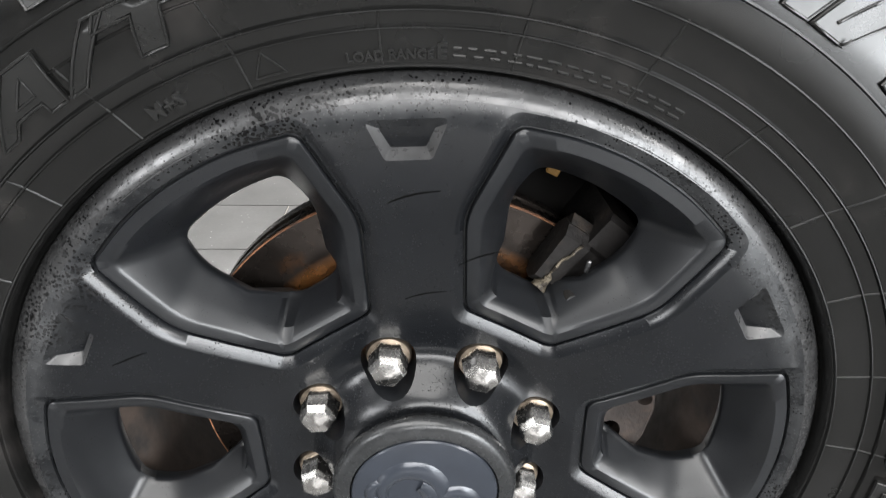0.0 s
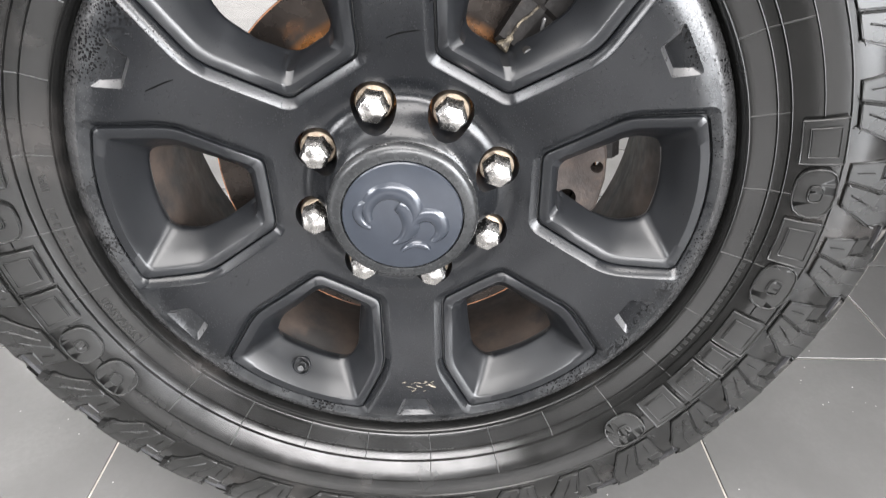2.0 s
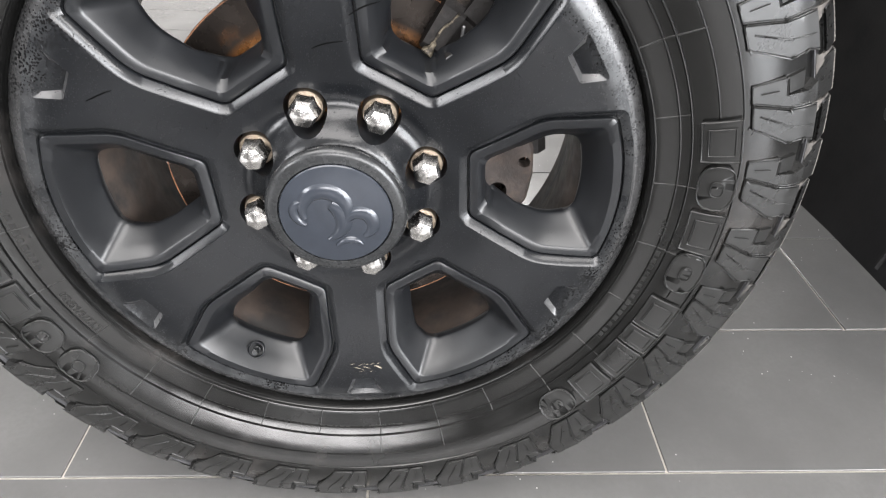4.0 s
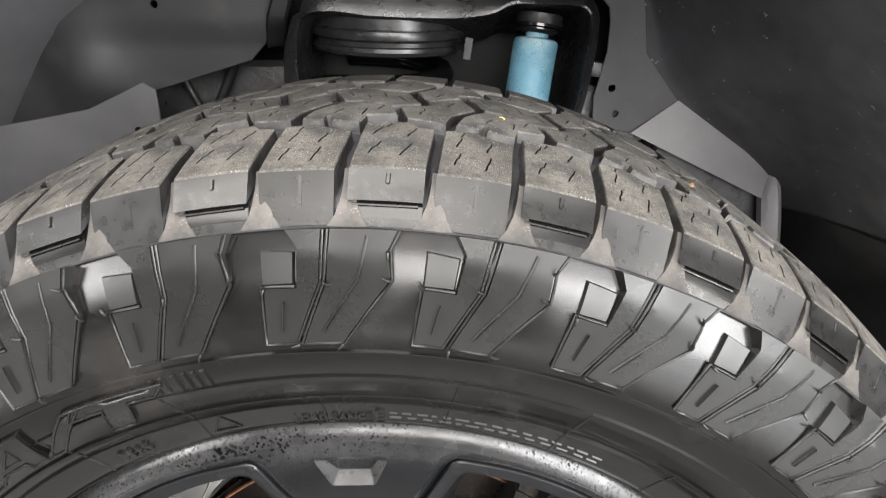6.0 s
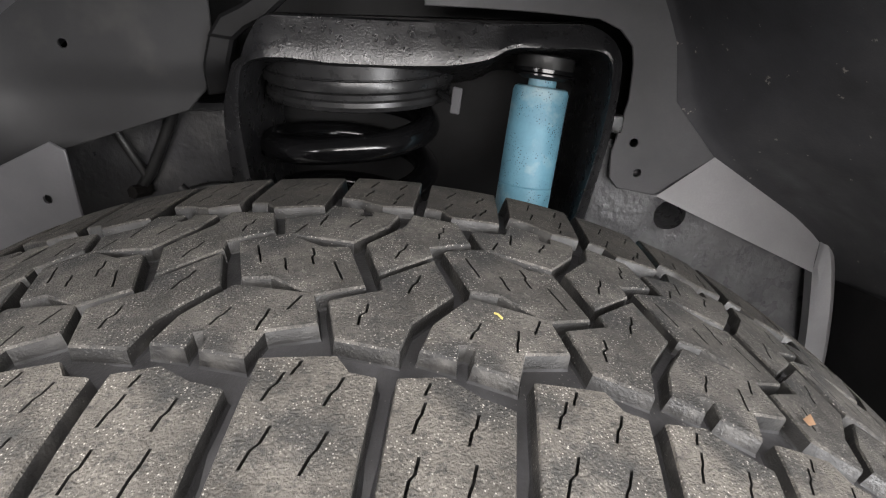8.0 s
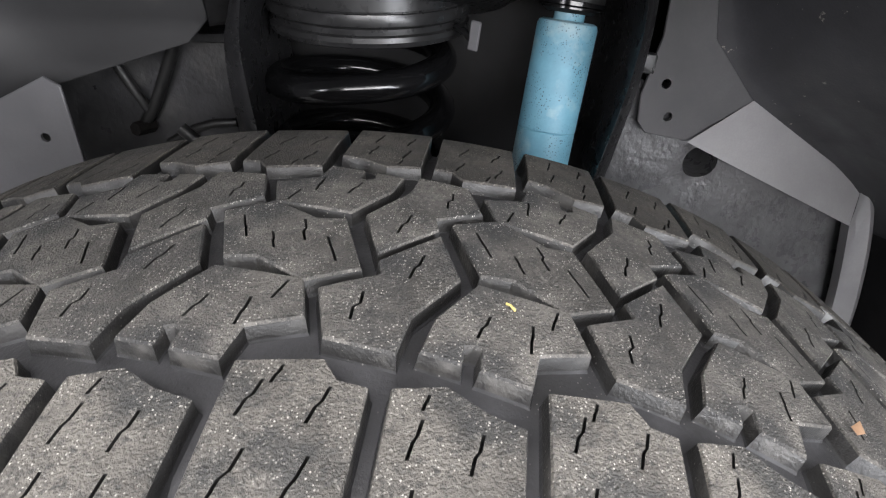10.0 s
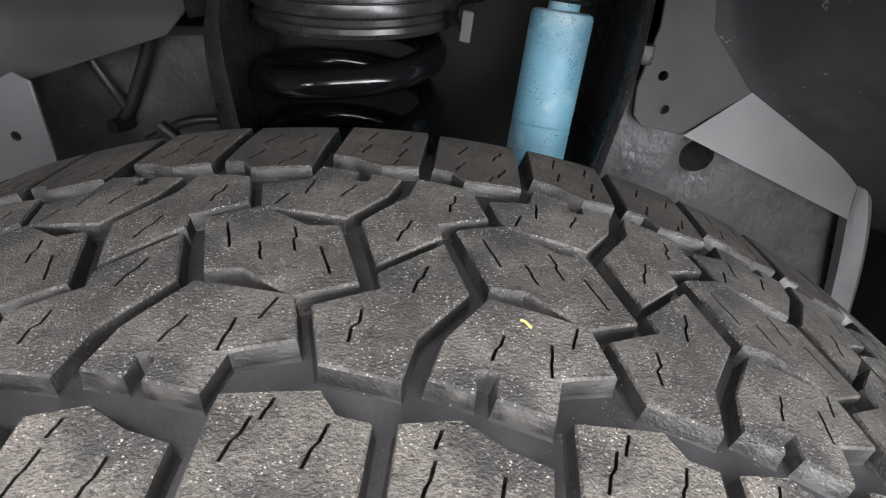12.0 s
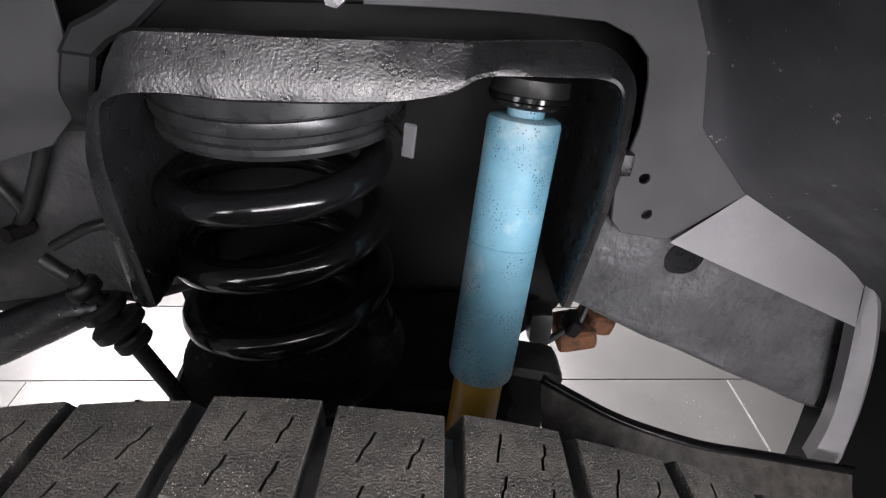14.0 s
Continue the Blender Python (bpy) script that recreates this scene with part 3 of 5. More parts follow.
# chrome acorn nuts, built once
def nut_mesh():
    v, f, n = [], [], 6
    levels = [(0.0136, 0.034, 0), (0.0136, 0.0040, 0), (0.0133, 0.0034, 0), (0.0131, -0.0046, 0), (0.0106, -0.0086, 0), (0.0032, -0.0114, 0)]
    for r, y, _ in levels:
        v += [(r * math.sin(math.pi / 3 * i), y, r * math.cos(math.pi / 3 * i)) for i in range(n)]
    for k in range(len(levels) - 1):
        f += [(k * n + i, k * n + (i + 1) % n, (k + 1) * n + (i + 1) % n, (k + 1) * n + i) for i in range(n)]
    f.append(tuple((len(levels) - 1) * n + i for i in range(n)))
    me = mesh_from("lug_nut", v, f, NUT, None, 20)
    bm = bmesh.new()
    bm.from_mesh(me)
    bmesh.ops.bevel(bm, geom=[e for e in bm.edges if len(e.link_faces) == 2 and e.calc_face_angle() > 0.3], offset=0.00035, segments=2, affect="EDGES")
    bm.to_mesh(me)
    bm.free()
    me.polygons.foreach_set("use_smooth", [True] * len(me.polygons))
    me.set_sharp_from_angle(angle=radians(25))
    return me


nut_me = nut_mesh()
washer_v, washer_f = revolve([(0.0105, 0.0105), (0.0146, 0.0105), (0.0160, 0.0140), (0.0160, 0.032)], 32)
washer_me = mesh_from("nut_flange", washer_v, washer_f, STAIN)
rnd = random.Random(5)
for a in nut_at:
    x, z = polar(a, NUT_R)
    nut = attach("lug_nut", nut_me, wheel, "worn chrome acorn lug nut", pose(x, 0.0, z) @ Matrix.Rotation(radians(rnd.uniform(0, 60)), 4, "Y"))
    attach("nut_flange", washer_me, nut)

# tyre valve in its hole
vx, vz = polar(-151.5, 0.2295)
valve = ring_part("valve_stem", [(0.0, 0.000), (0.0030, 0.000), (0.0034, 0.002), (0.0034, 0.008), (0.0046, 0.009), (0.0046, 0.020)], CAP_RING, wheel, 20, "metal tyre valve", m=pose(vx, -0.004, vz, -28, 0, 0))
ring_part("valve_hole", smooth_profile([(0.0100, 0.0030), (0.0088, 0.0015), (0.0080, 0.004), (0.0076, 0.012)], 3) + [(0.0, 0.012)], INSERT, wheel, 28, m=pose(vx, -0.0005, vz, -28, 0, 0))

# dried dark runs on the spokes
for a0, r0, a1, r1 in ((6.8, 0.161, 14.3, 0.1775), (-5.6, 0.1326, 5.3, 0.1406), (-64.3, 0.2165, -59.4, 0.1986), (-6.0, 0.205, 2.0, 0.212)):
    run = []
    for i in range(7):
        t = i / 6
        a, r = a0 + (a1 - a0) * t, r0 + (r1 - r0) * t + 0.0012 * math.sin(3 * t + a0)
        run.append((*polar(a, r), 0.0007 * math.sin(math.pi * (0.12 + 0.8 * t)) ** 0.7))
    v, f = [], []
    for x, z, w in run:
        yy = face_y(math.hypot(x, z))
        v += [(x, yy - 0.0001, z - w), (x, yy - 0.0004, z), (x, yy - 0.0001, z + w)]
    for i in range(6):
        f += [(i * 3, i * 3 + 1, i * 3 + 4, i * 3 + 3), (i * 3 + 1, i * 3 + 2, i * 3 + 5, i * 3 + 4)]
    attach("dried_run", mesh_from("dried_run", v, f, RUN, None, 60), wheel)

# scuffs on a spoke
rnd = random.Random(9)
for i in range(15):
    a, r = SPOKE + 180 + rnd.uniform(-5, 4), rnd.uniform(0.208, 0.222)
    x, z = polar(a, r)
    ln, t = rnd.uniform(0.003, 0.012), radians(rnd.uniform(-30, 35))
    dx, dz = ln / 2 * math.cos(t), ln / 2 * math.sin(t)
    yy = face_y(r) - 0.0002
    v = [(x - dx, yy, z - dz), (x + 0.0002, yy - 0.0002, z + 0.0003), (x + dx, yy, z + dz), (x - 0.0002, yy - 0.0002, z - 0.0003)]
    attach("scuff", mesh_from("scuff", v, [(0, 1, 2, 3)], SCRATCH), wheel)

# ---------------------------------------------------------------- the tyre
tyre = thing("tyre", "black all-terrain tyre with dusty tread, standing on grey tiles", "tyre", place=HUB)
MID, HALF, CROWN = 0.092, 0.113, 0.4320
PITCHES = 33
STEP = 360.0 / PITCHES

SIDEWALL = smooth_profile([(0.2640, -0.0020), (0.2750, -0.0060), (0.2772, -0.0150), (0.2800, -0.0200), (0.2900, -0.0235), (0.3000, -0.0270), (0.3100, -0.0330), (0.3220, -0.0395), (0.3360, -0.0435),
                           (0.3520, -0.0445), (0.3700, -0.0415), (0.3850, -0.0365), (0.3985, -0.0300)], 4)
_sr, _sy = [p[0] for p in SIDEWALL], [p[1] for p in SIDEWALL]


def side_y(r):
    return float(np.interp(r, _sr, _sy))


def on_side(a, r, h):
    """A place h proud of the outer sidewall."""
    y, dy = side_y(r), (side_y(r + 0.002) - side_y(r - 0.002)) / 0.004
    n = 1 / math.hypot(1, dy)
    r2 = r + h * dy * n
    return (r2 * math.sin(radians(a)), y - h * n, r2 * math.cos(radians(a)))


half = SIDEWALL + [(0.4020, -0.0278), (0.4075, -0.0236), (0.4122, -0.0150), (0.4196, 0.0050), (0.4243, 0.0400), (0.4260, MID)]
carcass = half + [(r + (0.0060 * ((MID - y) / HALF) ** 2 if r > 0.411 else 0.0), 2 * MID - y) for r, y in reversed(half[:-1])]
v, f = revolve(carcass, 264)
fi = []
k = len(carcass)
for i in range(264):
    for p in range(k - 1):
        fi.append(1 if 0.400 < min(carcass[p][0], carcass[p + 1][0]) else 0)
attach("carcass", mesh_from("carcass", v, f, [RUBBER, GROOVE], fi, 40), tyre, "glossy black sidewalls and dusty groove bottoms")

for r, w, h in ((0.2978, 0.0008, 0.0017), (0.3060, 0.0008, 0.0018), (0.3245, 0.0007, 0.0012), (0.3415, 0.0010, 0.0014), (0.2795, 0.0010, 0.0014)):
    prof = [(r - w, side_y(r - w) + 0.0003), (r - w * 0.4, side_y(r) - h), (r + w * 0.4, side_y(r) - h), (r + w, side_y(r + w) + 0.0003)]
    ring_part("moulded_line", prof, RUBBER, tyre, 264)
ring_part("mould_seam", [(0.3972, -0.0300), (0.3982, -0.0332), (0.3990, -0.0332), (0.4004, -0.0285)], GROOVE, tyre, 264)
ring_part("mould_seam", [(0.3972, 2 * MID + 0.0300), (0.3982, 2 * MID + 0.0322), (0.3992, 2 * MID + 0.0322), (0.4002, 2 * MID + 0.0285)], LUG, tyre, 264)


def on_tread(a, y, h):
    u = abs(y - MID) / HALF
    r = CROWN - (0.0115 if y < MID else 0.0058) * u ** 2.6 + h
    return (r * math.sin(radians(a)), y, r * math.cos(radians(a)))


MM = math.degrees(1 / CROWN) * 0.001       # degrees for one millimetre of tread


def slit(u, v, ln, lean, zig=0.0, w=0.47):
    """A sipe: a thin crooked slot in mm round the tread (u) and across it (v)."""
    p = [(u - lean / 2, v - ln / 2), (u - lean * 0.1 - zig * 0.3, v - ln * 0.08), (u + lean * 0.1 + zig * 0.3, v + ln * 0.08), (u + lean / 2, v + ln / 2)]
    return [(x - w, y) for x, y in p] + [(x + w, y) for x, y in reversed(p)]


# corners in degrees round the tyre and mm from its middle, with their sipes in mm
BLOCKS = {
    "shoulder_a": ([(-5.45, -58.5), (-2.4, -56.5), (-1.8, -63), (-0.75, -64.5), (-1.15, -108.5), (-5.85, -108.5)],
                   [(-34, -70, 11, 4, 1), (-17, -71, 11, 4, 0.8), (-34, -90, 13, 5, 1.5), (-19, -91, 13, 5, 0.5), (-29, -62.5, 6, 2, 0.3)]),
    "shoulder_b": ([(0.0, -64), (1.9, -61.5), (3.3, -68), (4.6, -71), (4.2, -110.5), (-0.45, -110.5)],
                   [(7, -78, 11, 3, 0.6), (22, -80, 11, 3, 1), (6, -96, 12, 3, 1.4), (21, -97, 13, 3, 0.4), (9, -67.5, 5, 1.5, 0.2)]),
    "rib_a": ([(3.0, -18), (6.85, -24), (7.4, -41.5), (5.3, -46), (4.9, -58.5), (2.98, -55.0), (3.06, -47.6), (2.76, -46.4), (2.44, -47.2), (2.36, -53.8), (0.8, -51), (1.3, -37)],
              [(24, -38, 10, 4, 0.8), (38, -40, 12, 1.5, 0.5), (46, -30, 9, 3, 0)]),
    "rib_b": ([(-3.4, -28), (-1.1, -19), (-1.25, -11.5), (1.35, 8), (2.3, -17), (0.4, -38), (0.0, -53), (-2.7, -49)],
              [(-13, -35, 13, 2, 2.4), (3, -13, 14, 4, 1.2)]),
    "centre": ([(1.85, 17), (4.1, 25), (6.4, 12.8), (7.8, 13.2), (9.05, -17), (6.8, -25), (4.5, -12.8), (3.1, -13.2)],
               [(25, 6, 15, -5, 0), (37, -3, 10, -3, 1.0), (46, 4, 14, -3, 2.0), (57, -7, 14, -5, 0)]),
}


def block_mesh(name, poly, sipes, turned):
    s = -1 if turned else 1
    corners = [(s * a / MM, s * y) for a, y in poly]                  # in mm, shared frame
    outer_edge = 107.5
    shell = dense(corners, 5)
    top = dense(offset_poly(corners, 0.5), 5)
    slots = [[(s * x, s * y) for x, y in slit(*q)] for q in sipes]
    slots = [q for q in slots if all(inside(offset_poly(corners, 1.6), *p) for p in q)]
    pts, tris, order = fill(top, slots, 9.0)
    to = lambda u, w, h: on_tread(u * MM, MID + w * 0.001, h)
    verts, faces, idx = [to(u, w, 0.0) for u, w in pts], list(tris), [0] * len(tris)
    k, a = len(shell), len(pts)
    verts += [to(u, w, -0.0009) for u, w in shell]

    def base(u, w):
        if name.startswith("shoulder") and abs(w) > outer_edge:
            r, y = (0.4097, -0.0280) if name == "shoulder_a" else (0.3995, -0.0325)
            y = y if w < 0 else 2 * MID - y
            return (r * math.sin(radians(u * MM)), y, r * math.cos(radians(u * MM)))
        return to(u, w, -0.0125)

    outside = lambda w: name.startswith("shoulder") and abs(w) > outer_edge
    steep, wide = dense(offset_poly(corners, -0.5), 5), dense(offset_poly(corners, -1.7), 5)
    m = len(verts)
    for (u, w), (eu, ew) in zip(shell, steep):                   # the block's flanks, then their flared feet
        p, q = to(u, w, -0.0009), base(u, w)
        verts.append(tuple(0.4 * c + 0.6 * d for c, d in zip(p, q)) if outside(w) else to(eu, ew, -0.0056))
    b = len(verts)
    for (u, w), (eu, ew) in zip(shell, wide):
        verts.append(base(u, w) if outside(w) else to(eu, ew, -0.0080))
    o = order[:k]
    for i in range(k):
        j = (i + 1) % k
        out = outside(shell[i][1]) and outside(shell[j][1])
        faces += [(o[i], o[j], a + j, a + i), (a + i, a + j, m + j, m + i), (m + i, m + j, b + j, b + i)]
        idx += [0, 1 if out else 5, 1 if out else 4]
    if name == "shoulder_a":                                     # the overhanging lip's underside
        rows_ = [i for i in range(k) if abs(shell[i][1]) > outer_edge]
        c = len(verts)
        for i in range(k):
            x, y, z = verts[b + i]
            verts.append((x * 0.998, (y + 0.0040) if y < MID else (y - 0.0040), z * 0.999))
        for i in rows_:
            j = (i + 1) % k
            if j in rows_:
                faces.append((b + i, b + j, c + j, c + i))
                idx.append(1)
    n = k
    for q in slots:
        oh = order[n: n + len(q)]
        n += len(q)
        c = len(verts)
        verts += [to(u, w, -0.0045) for u, w in q]
        for i in range(len(q)):
            j = (i + 1) % len(q)
            faces.append((oh[i], oh[j], c + j, c + i))
            idx.append(2)
        faces.append(tuple(range(c, c + len(q))))
        idx.append(2)
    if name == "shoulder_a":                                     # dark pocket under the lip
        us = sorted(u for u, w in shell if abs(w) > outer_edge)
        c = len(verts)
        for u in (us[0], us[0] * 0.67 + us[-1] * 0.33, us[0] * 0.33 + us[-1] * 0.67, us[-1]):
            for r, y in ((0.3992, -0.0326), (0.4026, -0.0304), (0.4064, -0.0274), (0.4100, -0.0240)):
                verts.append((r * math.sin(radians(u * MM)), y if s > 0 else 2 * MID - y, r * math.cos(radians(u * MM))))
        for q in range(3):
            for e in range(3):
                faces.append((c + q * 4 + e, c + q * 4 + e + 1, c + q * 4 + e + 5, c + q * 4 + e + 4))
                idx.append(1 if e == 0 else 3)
        c = len(verts)                                           # a thin moulded line along the pocket's top
        for f0 in (0.06, 0.94):
            u = us[0] + (us[-1] - us[0]) * f0
            for r, y in ((0.4072, -0.0264), (0.4074, -0.0278), (0.4080, -0.0274), (0.4082, -0.0256)):
                verts.append((r * math.sin(radians(u * MM)), y if s > 0 else 2 * MID - y, r * math.cos(radians(u * MM))))
        faces += [(c + q, c + q + 1, c + q + 5, c + q + 4) for q in range(3)]
        idx += [1, 1, 1]
    if name.startswith("shoulder"):                              # moulded slits down the block's outer side
        us = sorted(u for u, w in shell if abs(w) > outer_edge)
        span = us[-1] - us[0]
        for frac, d0, d1 in ((0.55, 0.02, 0.62),) if name == "shoulder_b" else ((0.52, 0.02, 0.40),):
            u = us[0] + span * (frac if s > 0 else 1 - frac)
            ends = []
            for d in (d0 + 0.06, d1):
                (x0, y0, z0), (x1, y1, z1) = to(u, s * -110, -0.0009), base(u, s * -110)
                ends.append([Vector((x0 + (x1 - x0) * d, y0 + (y1 - y0) * d, z0 + (z1 - z0) * d)), Vector((math.cos(radians(u * MM)), 0, -math.sin(radians(u * MM))))])
            c = len(verts)
            out_y = Vector((0, -0.0004 if s > 0 else 0.0004, 0))
            for p, side in ends:
                verts += [tuple(p + side * 0.0007 + out_y), tuple(p - side * 0.0007 + out_y), tuple(p - side * 0.0011 - out_y), tuple(p + side * 0.0011 - out_y)]
            for q in range(4):
                faces.append((c + q, c + (q + 1) % 4, c + 4 + (q + 1) % 4, c + 4 + q))
                idx.append(1)
    me = mesh_from("tread_block", verts, faces, [(TREAD_SHADED if turned else TREAD_EDGE) if name.startswith("shoulder") else TREAD, SIDE, HOSE, RUBBER, GROOVE, DUSTY_SIDE], idx, 30)
    bm = bmesh.new()
    bm.from_mesh(me)
    bmesh.ops.recalc_face_normals(bm, faces=bm.faces)
    bm.to_mesh(me)
    bm.free()
    return me


tread_meshes = []
for name, (poly, sipes) in BLOCKS.items():
    tread_meshes.append(block_mesh(name, poly, sipes, False))
    if name != "centre":
        tread_meshes.append(block_mesh(name, poly, sipes, True))

# raised lugs on the outer sidewall, two a pitch
LUGS = [[(-1.9, 0.3975), (2.6, 0.3975), (2.0, 0.3890), (2.2, 0.3765), (-1.1, 0.3470), (-4.3, 0.3470), (-2.3, 0.3755)],
        [(-4.9, 0.3975), (-2.25, 0.3975), (-2.6, 0.3755), (-4.65, 0.3470), (-7.0, 0.3470), (-6.6, 0.3745), (-4.35, 0.3740), (-4.1, 0.3895)]]
RIDGES = [[(0.55, 0.3940), (-0.05, 0.3770), (-2.6, 0.3530)], [(-5.2, 0.3680), (-5.6, 0.3530)]]


def ramp_mesh(a):
    """A dusty ramp where the groove between two shoulder blocks flares out to the seam."""
    rows_ = [(0.4200, 0.34, 0.0060), (0.4140, 0.37, 0.0030), (0.4085, 0.52, 0.0010), (0.4035, 0.80, -0.0002), (0.3992, 1.28, -0.0011)]
    v, f = [], []
    for r, wide, sunk in rows_:
        y = -0.0325 + (r - 0.3995) * 0.548 + sunk
        for side, back in ((-1.04, 0.0075), (-1.0, 0.0004), (-0.45, 0.0), (0.1, 0.0002), (0.6, 0.0), (1.0, 0.0004), (1.04, 0.0075)):
            q = radians(a + wide * side)
            v.append((r * math.sin(q), y + back, r * math.cos(q)))
    for i in range(len(rows_) - 1):
        for j in range(6):
            f.append((i * 7 + j, i * 7 + j + 1, i * 7 + j + 8, i * 7 + j + 7))
    return mesh_from("groove_ramp", v, f, RAMP, None, 40)


ramp_meshes = [ramp_mesh(-0.8), ramp_mesh(4.63)]
for n in range(PITCHES):
    for me in ramp_meshes:
        attach("groove_ramp", me, tyre, "dusty flared groove end", Matrix.Rotation(radians(n * STEP), 4, "Y"))


def facet(r):
    """How far the lugs' two flat facets stand off the rounded sidewall."""
    return side_y(r) - float(np.interp(r, [0.3450, 0.3860, 0.3985], [-0.0468, -0.0414, -0.0376]))


def lug_mesh(poly, height, name="sidewall_lug", grid=7.0, mat=None, lean=0.0):
    """A raised pad on the sidewall: corners in degrees and metres."""
    scale = 1000.0 * 0.37 * math.pi / 180
    flat = [(a * scale, r * 1000) for a, r in poly]
    shell, top = dense(flat, 5), dense(offset_poly(flat, 0.9), 5)
    pts, tris, order = fill(top, (), grid)
    to = lambda u, w, h: on_side(u / scale, w / 1000, h)
    v = [to(u, w, height - 0.0038 + facet(w / 1000) if lean else height) for u, w in pts]
    f = list(tris)
    a, k = len(v), len(shell)
    v += [to(u, w, -0.0006) for u, w in shell]
    o = order[:k]
    f += [(o[i], o[(i + 1) % k], a + (i + 1) % k, a + i) for i in range(k)]
    return mesh_from(name, v, f, mat or LUG, None, 28)


LEAN_OUT = 0.08       # the lugs stand higher towards the tread


def bead_mesh(line, height, radius=0.0008, lean=0.0):
    """A thin moulded bead along a line of (degrees, metres) on the sidewall."""
    pts = []
    for (a0, r0), (a1, r1) in zip(line, line[1:]):
        pts += [on_side(a0 + (a1 - a0) * i / 4, r0 + (r1 - r0) * i / 4, (height - 0.0038 + facet(r0 + (r1 - r0) * i / 4) if lean else height)) for i in range(4)]
    pts.append(on_side(*line[-1], height - 0.0038 + facet(line[-1][1]) if lean else height))
    return mesh_from("lug_bead", *tube(pts, radius, 6), LUG, None, 60)


BEADS = [bead_mesh([(2.6, 0.3965), (2.05, 0.3890), (2.25, 0.3765), (-1.05, 0.3472), (-4.3, 0.3472), (-2.35, 0.3755), (-1.95, 0.3965)], 0.0036, lean=LEAN_OUT),
         bead_mesh([(-2.25, 0.3965), (-2.6, 0.3755), (-4.65, 0.3472), (-7.0, 0.3472), (-6.65, 0.3745), (-4.35, 0.3740)], 0.0031, lean=LEAN_OUT),
         bead_mesh([(0.55, 0.3940), (-0.05, 0.3770), (-2.6, 0.3530)], 0.0042, 0.0009, LEAN_OUT)]
lug_meshes = [lug_mesh(LUGS[0], 0.0042, grid=4.0, lean=LEAN_OUT), lug_mesh(LUGS[1], 0.0034, grid=4.0, lean=LEAN_OUT)]
ridge_meshes = []
for line in RIDGES:
    wide = [(a - 0.10, r) for a, r in line] + [(a + 0.10, r) for a, r in reversed(line)]
    ridge_meshes.append(lug_mesh(wide, 0.0054, "rubber_ridge", 30.0, lean=LEAN_OUT))
pad_mesh = lug_mesh([(4.35, 0.3900), (6.7, 0.3885), (6.55, 0.3745), (4.3, 0.3745)], 0.0024, grid=2.5)


# brand letters become plain raised pads, square or rounded
def pad_letter(a, r0, r1, half_deg, rounded):
    mid, tall = (r0 + r1) / 2, (r1 - r0) / 2
    if rounded:
        shape = lambda k: [(a + half_deg * k * math.copysign(abs(math.sin(q)) ** 0.75, math.sin(q)), mid + tall * k * math.copysign(abs(math.cos(q)) ** 0.75, math.cos(q)))
                           for q in (2 * math.pi * i / 16 for i in range(16))]
    else:
        shape = lambda k: [(a - half_deg * k, mid - tall * k), (a + half_deg * k, mid - tall * k), (a + half_deg * k, mid + tall * k), (a - half_deg * k, mid + tall * k)]
    rim = shape(1.0)
    ob = attach("raised_pad", lug_mesh(rim, 0.0034, "raised_pad", 9.0), tyre, "plain raised pad on the sidewall")
    attach("pad_bead", bead_mesh(rim + rim[:1], 0.0036, 0.0009), ob)
    inner = shape(0.34 if rounded else 0.66)
    attach("raised_pad_face", lug_mesh(inner, 0.0046, "raised_pad_face", 9.0), ob)
    attach("pad_bead", bead_mesh(inner + inner[:1], 0.0046, 0.0006), ob)


for a, wide, rounded in ((76.6, 3.2, 0), (84.3, 3.7, 1), (92.5, 3.6, 0), (100.4, 3.9, 1), (110.2, 3.2, 0), (115.9, 1.9, 0), (121.6, 3.1, 0), (128.9, 3.0, 0), (136.8, 3.4, 1)):
    pad_letter(a, 0.3130, 0.3400, wide, rounded)
for a, rounded in ((-123.0, 1), (-115.0, 1), (-107.5, 0), (-100.0, 0), (-91.5, 1), (-83.0, 0), (-75.0, 0), (-67.0, 0), (-59.0, 0), (-51.0, 0)):
    pad_letter(a, 0.3130, 0.3400, 3.2, rounded)


def ring_text(text, a_mid, radius, size, height, parent, bold=0.0):
    """Readable raised writing along the sidewall, its feet towards the hub."""
    def glyphs(body):
        cu = bpy.data.curves.new("writing", "FONT")
        cu.body, cu.size, cu.extrude, cu.align_x, cu.resolution_u, cu.offset = body, size, 0.5, "LEFT", 2, bold
        ob = new("sidewall_letter", cu)
        bpy.context.view_layer.update()
        me = bpy.data.meshes.new_from_object(ob.evaluated_get(bpy.context.evaluated_depsgraph_get()))
        bpy.data.objects.remove(ob)
        bpy.data.curves.remove(cu)
        return me, max(v.co.x for v in me.vertices)

    full = glyphs(text)[1]
    for n, ch in enumerate(text):
        if ch == " ":
            continue
        me, wide = glyphs(ch)
        start = glyphs(text[: n + 1])[1] - wide - full / 2
        for vert in me.vertices:
            x, y, z = vert.co
            vert.co = on_side(a_mid + math.degrees((x + start) / radius), radius + y, height if z > 0 else -0.0004)
        me.materials.append(LUG)
        attach("sidewall_letter", me, parent, "raised moulded letter")


ring_text("LOAD RANGE", -3.75, 0.2830, 0.0066, 0.0012, tyre, 0.0001)
ring_text("E", 1.2, 0.2834, 0.0105, 0.0013, tyre, 0.0002)
ring_text("M+S", -26.2, 0.2846, 0.0110, 0.0014, tyre, 0.0001)

